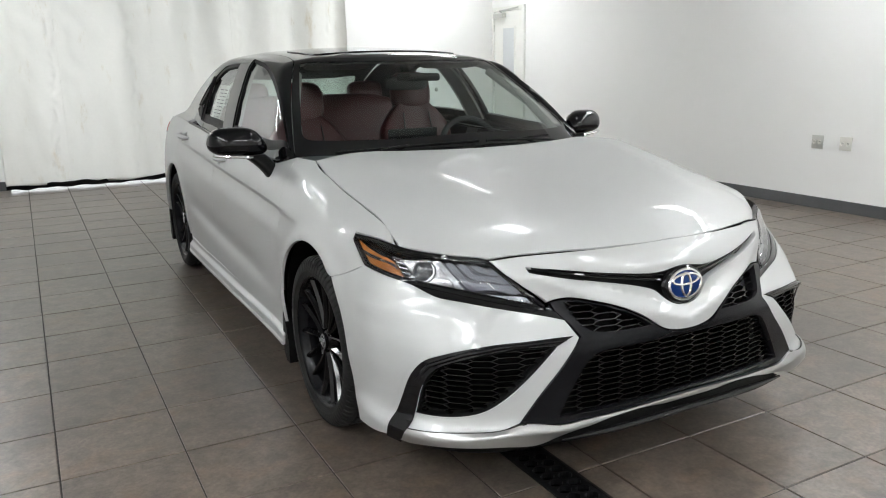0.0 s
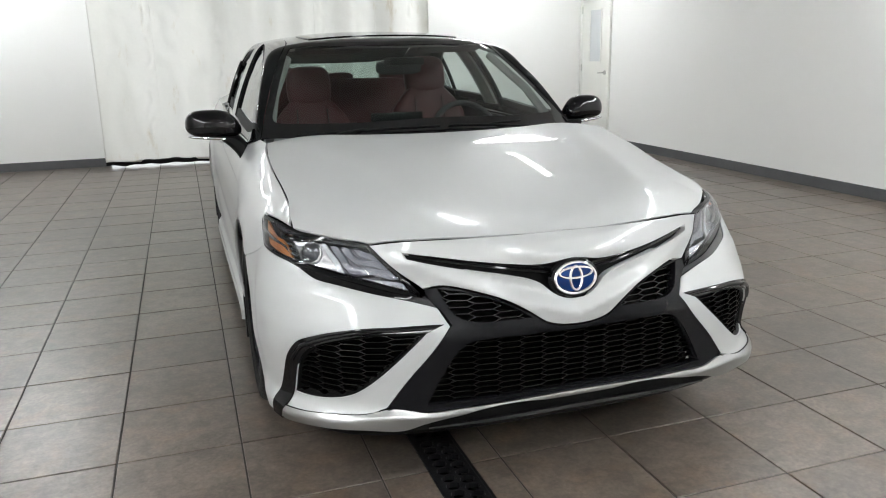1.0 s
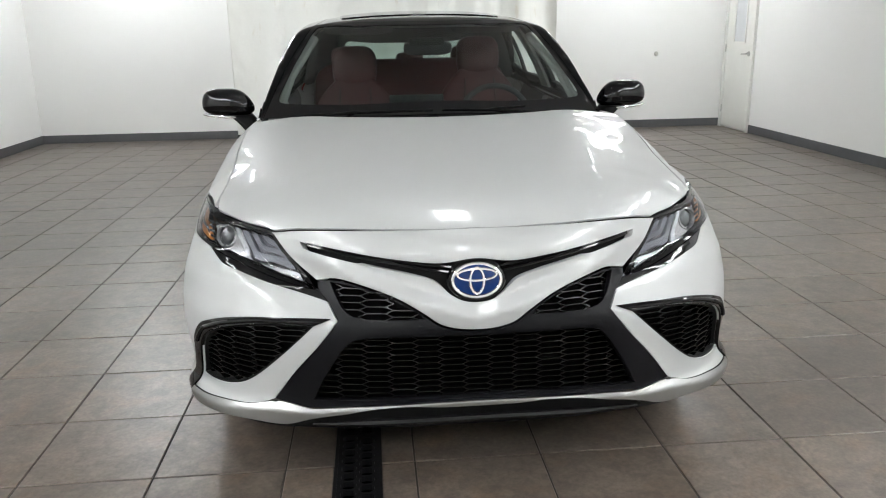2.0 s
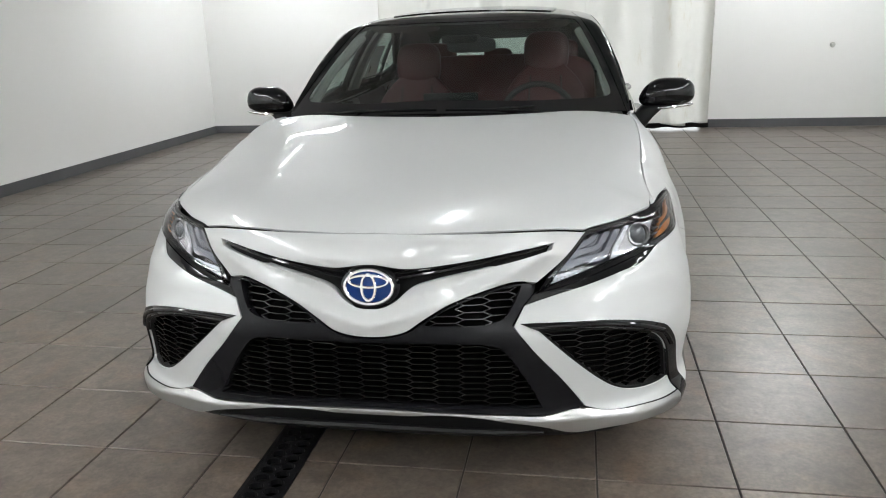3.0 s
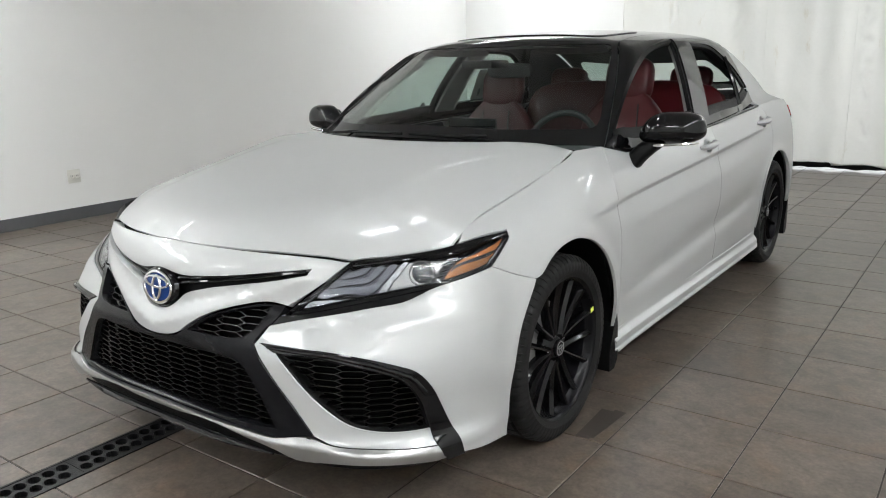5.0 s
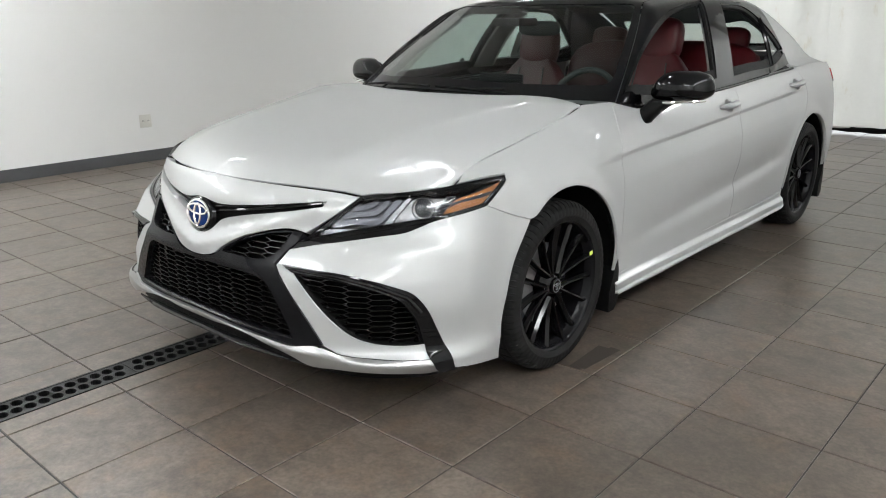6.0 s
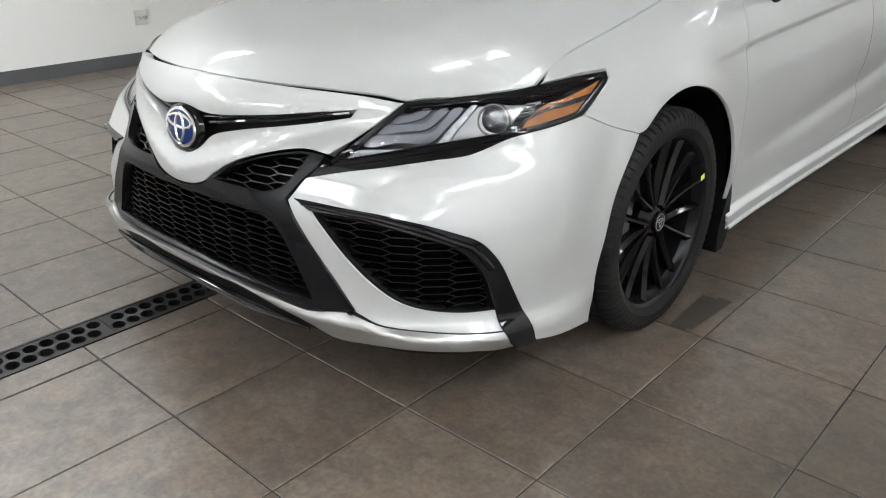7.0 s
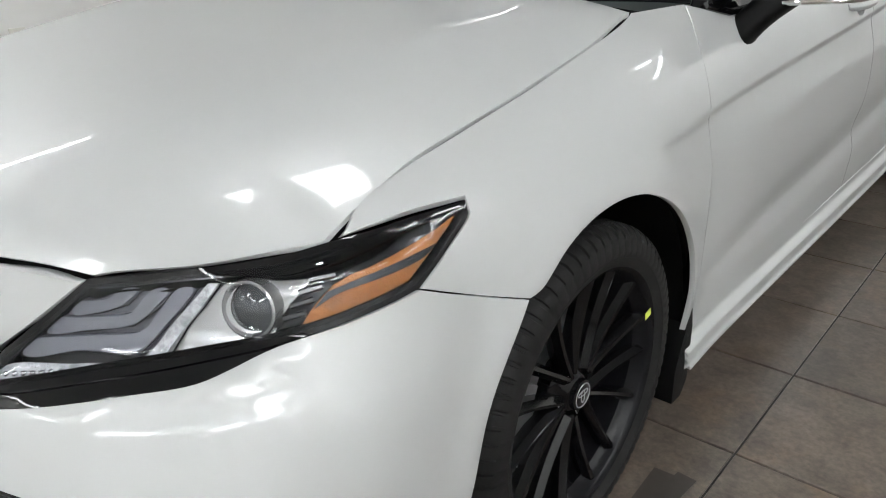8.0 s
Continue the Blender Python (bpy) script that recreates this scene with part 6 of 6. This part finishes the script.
for a in (-8, 188, 270):
    bm = bmesh.new()
    tube(bm, [turn @ Vector((r * math.cos(radians(a)), 0, r * math.sin(radians(a)))) for r in (0.06, 0.12, 0.18)], 0.014, 8)
    part("wheel_spoke", bm, TRIM, sw)
bm = bmesh.new()
tube(bm, [(0.37, 0.86, 0.79), (0.37, 1.0, 0.84)], 0.03, 10)
part("steering_column", bm, TRIM, sw)
bm = bmesh.new()
blob(bm, 0.125, 0.018, 0.036, Matrix.Translation((0.022, 1.095, 1.248)) @ pose(0, 0, 0, 12, 0, 0), 4)
mir = part("rear_view_mirror", bm, TRIM, car, "dark rear-view mirror")
bm = bmesh.new()
box(bm, -0.085, 0.085, 0.83, 0.99, 1.262, 1.30, pose(0, 0, 0), bevel=0.012)
part("sensor_housing", bm, BLACK, car, "black sensor housing behind the windscreen")
for s in (1, -1):
    bm = bmesh.new()
    blob(bm, 0.18, 0.012, 0.055, Matrix.Translation((s * 0.33, 1.16, 1.345)) @ pose(0, 0, 0, 70, 0, 0), 4)
    part("sun_visor", bm, TRIM, car)
    # door cards with a red insert
    for y0, y1 in ((0.62, 1.62), (1.75, 2.40)):
        bm = bmesh.new()
        rows = []
        for i in range(11):
            y = y0 + (y1 - y0) * i / 10
            rows.append([bm.verts.new((s * x, y, z)) for x, z in ((0.800, seam_z(y) - 0.012), (0.775, seam_z(y) - 0.012), (0.755, seam_z(y) - 0.07), (0.765, 0.74), (0.700, 0.70), (0.700, 0.66), (0.765, 0.62), (0.775, 0.30))])
        for p, q in zip(rows, rows[1:]):
            for j in range(7):
                bm.faces.new((p[j], p[j + 1], q[j + 1], q[j]))
        card = part("door_card", bm, TRIM, car, "dark door lining with a red pad", sharp=50)
        bm = bmesh.new()
        box(bm, s * 0.752 - 0.006, s * 0.752 + 0.006, y0 + 0.12, y1 - 0.08, 0.76, 0.85, bevel=0.005)
        part("door_pad", bm, RED, card)
    lining = rounded([(0.600, 1.735, 1), (0.702, 1.640), (0.808, 1.535, 1), (0.808, 1.725, 1), (0.705, 1.820), (0.635, 1.885, 1)], 0.03)
    patch("inner_pillar", lining if s > 0 else flip(lining)[::-1], over_cabin, HEADLINER, car, "grey lining of the middle pillar", off=-0.036, depth=0.015, step=0.04)
    bm = bmesh.new()
    tube(bm, [(s * 0.72, 0.66, 0.95), (s * 0.66, 0.88, 1.13), (s * 0.555, 1.14, 1.30)], 0.022, 8)
    part("inner_pillar", bm, HEADLINER, car)
bm = bmesh.new()
box(bm, -0.70, 0.70, 0.70, 2.35, 0.30, 0.34)
part("cabin_floor", bm, TRIM, car, smooth=False)

# ---- floor tiles ----
def tile_mesh(w, d):
    bm = bmesh.new()
    a, b, t, c = w / 2, d / 2, 0.006, 0.0015
    lo = [bm.verts.new((x, y, -t)) for x, y in ((-a, -b), (a, -b), (a, b), (-a, b))]
    mid = [bm.verts.new((x, y, -c)) for x, y in ((-a, -b), (a, -b), (a, b), (-a, b))]
    top = [bm.verts.new((x, y, 0)) for x, y in ((-a + c, -b + c), (a - c, -b + c), (a - c, b - c), (-a + c, b - c))]
    bm.faces.new(top)
    for p, q in ((lo, mid), (mid, top)):
        for i in range(4):
            bm.faces.new((p[i], p[(i + 1) % 4], q[(i + 1) % 4], q[i]))
    me = bpy.data.meshes.new("tile")
    bm.to_mesh(me)
    bm.free()
    me.materials.append(TILE)
    return me


def lay_tiles():
    floor = bpy.data.objects["floor"]
    full = tile_mesh(PITCH - 0.006, PITCH - 0.006)
    rng = random.Random(11)
    far = []
    near = 0
    i0, i1 = math.floor((XL - TX) / PITCH), math.ceil((XR - TX) / PITCH)
    j0, j1 = math.floor((YFRONT - TY) / PITCH), math.ceil((YBACK - TY) / PITCH)
    for i in range(i0, i1):
        for j in range(j0, j1):
            x0, x1 = max(TX + i * PITCH + 0.003, XL + 0.002), min(TX + (i + 1) * PITCH - 0.003, XR - 0.002)
            y0, y1 = max(TY + j * PITCH + 0.003, YFRONT + 0.002), min(TY + (j + 1) * PITCH - 0.003, YBACK + 0.1)
            if x1 - x0 < 0.02 or y1 - y0 < 0.02:
                continue
            pieces = [(x0, x1)]
            a, b = DRAIN_X - 0.076, DRAIN_X + 0.076
            if y0 < 3.9 and y1 > -3.6:
                cut = []
                for p, q in pieces:
                    if q <= a or p >= b:
                        cut.append((p, q))
                    else:
                        if p < a - 0.01:
                            cut.append((p, a))
                        if q > b + 0.01:
                            cut.append((b, q))
                pieces = cut
            for p, q in pieces:
                z = rng.uniform(-0.0006, 0.0006)
                whole = abs(q - p - PITCH + 0.006) < 1e-4 and abs(y1 - y0 - PITCH + 0.006) < 1e-4
                if -3.3 < p < 3.6 and -1.9 < y0 < 4.3 and near < 300:
                    near += 1
                    ob = new("tile", full if whole else tile_mesh(q - p, y1 - y0))
                    ob.parent = floor
                    ob.location = ((p + q) / 2, (y0 + y1) / 2, z)
                    ob.rotation_euler = (rng.uniform(-0.0012, 0.0012), rng.uniform(-0.0012, 0.0012), math.pi * rng.randint(0, 1) if whole else 0)
                else:
                    far.append((p, q, y0, y1, z))
    P, F = [], []
    c = 0.0015
    for x0, x1, y0, y1, z in far:
        k = len(P)
        P += [(x0, y0, z - 0.006), (x1, y0, z - 0.006), (x1, y1, z - 0.006), (x0, y1, z - 0.006)]
        P += [(x0 + c, y0 + c, z), (x1 - c, y0 + c, z), (x1 - c, y1 - c, z), (x0 + c, y1 - c, z)]
        F += [(k + 4, k + 5, k + 6, k + 7)] + [(k + i, k + (i + 1) % 4, k + 4 + (i + 1) % 4, k + 4 + i) for i in range(4)]
    me = bpy.data.meshes.new("far_tiles")
    me.from_pydata(P, [], F)
    me.update()
    tagged(put("far_tiles", me, TILE, floor), kind="stuff")


lay_tiles()
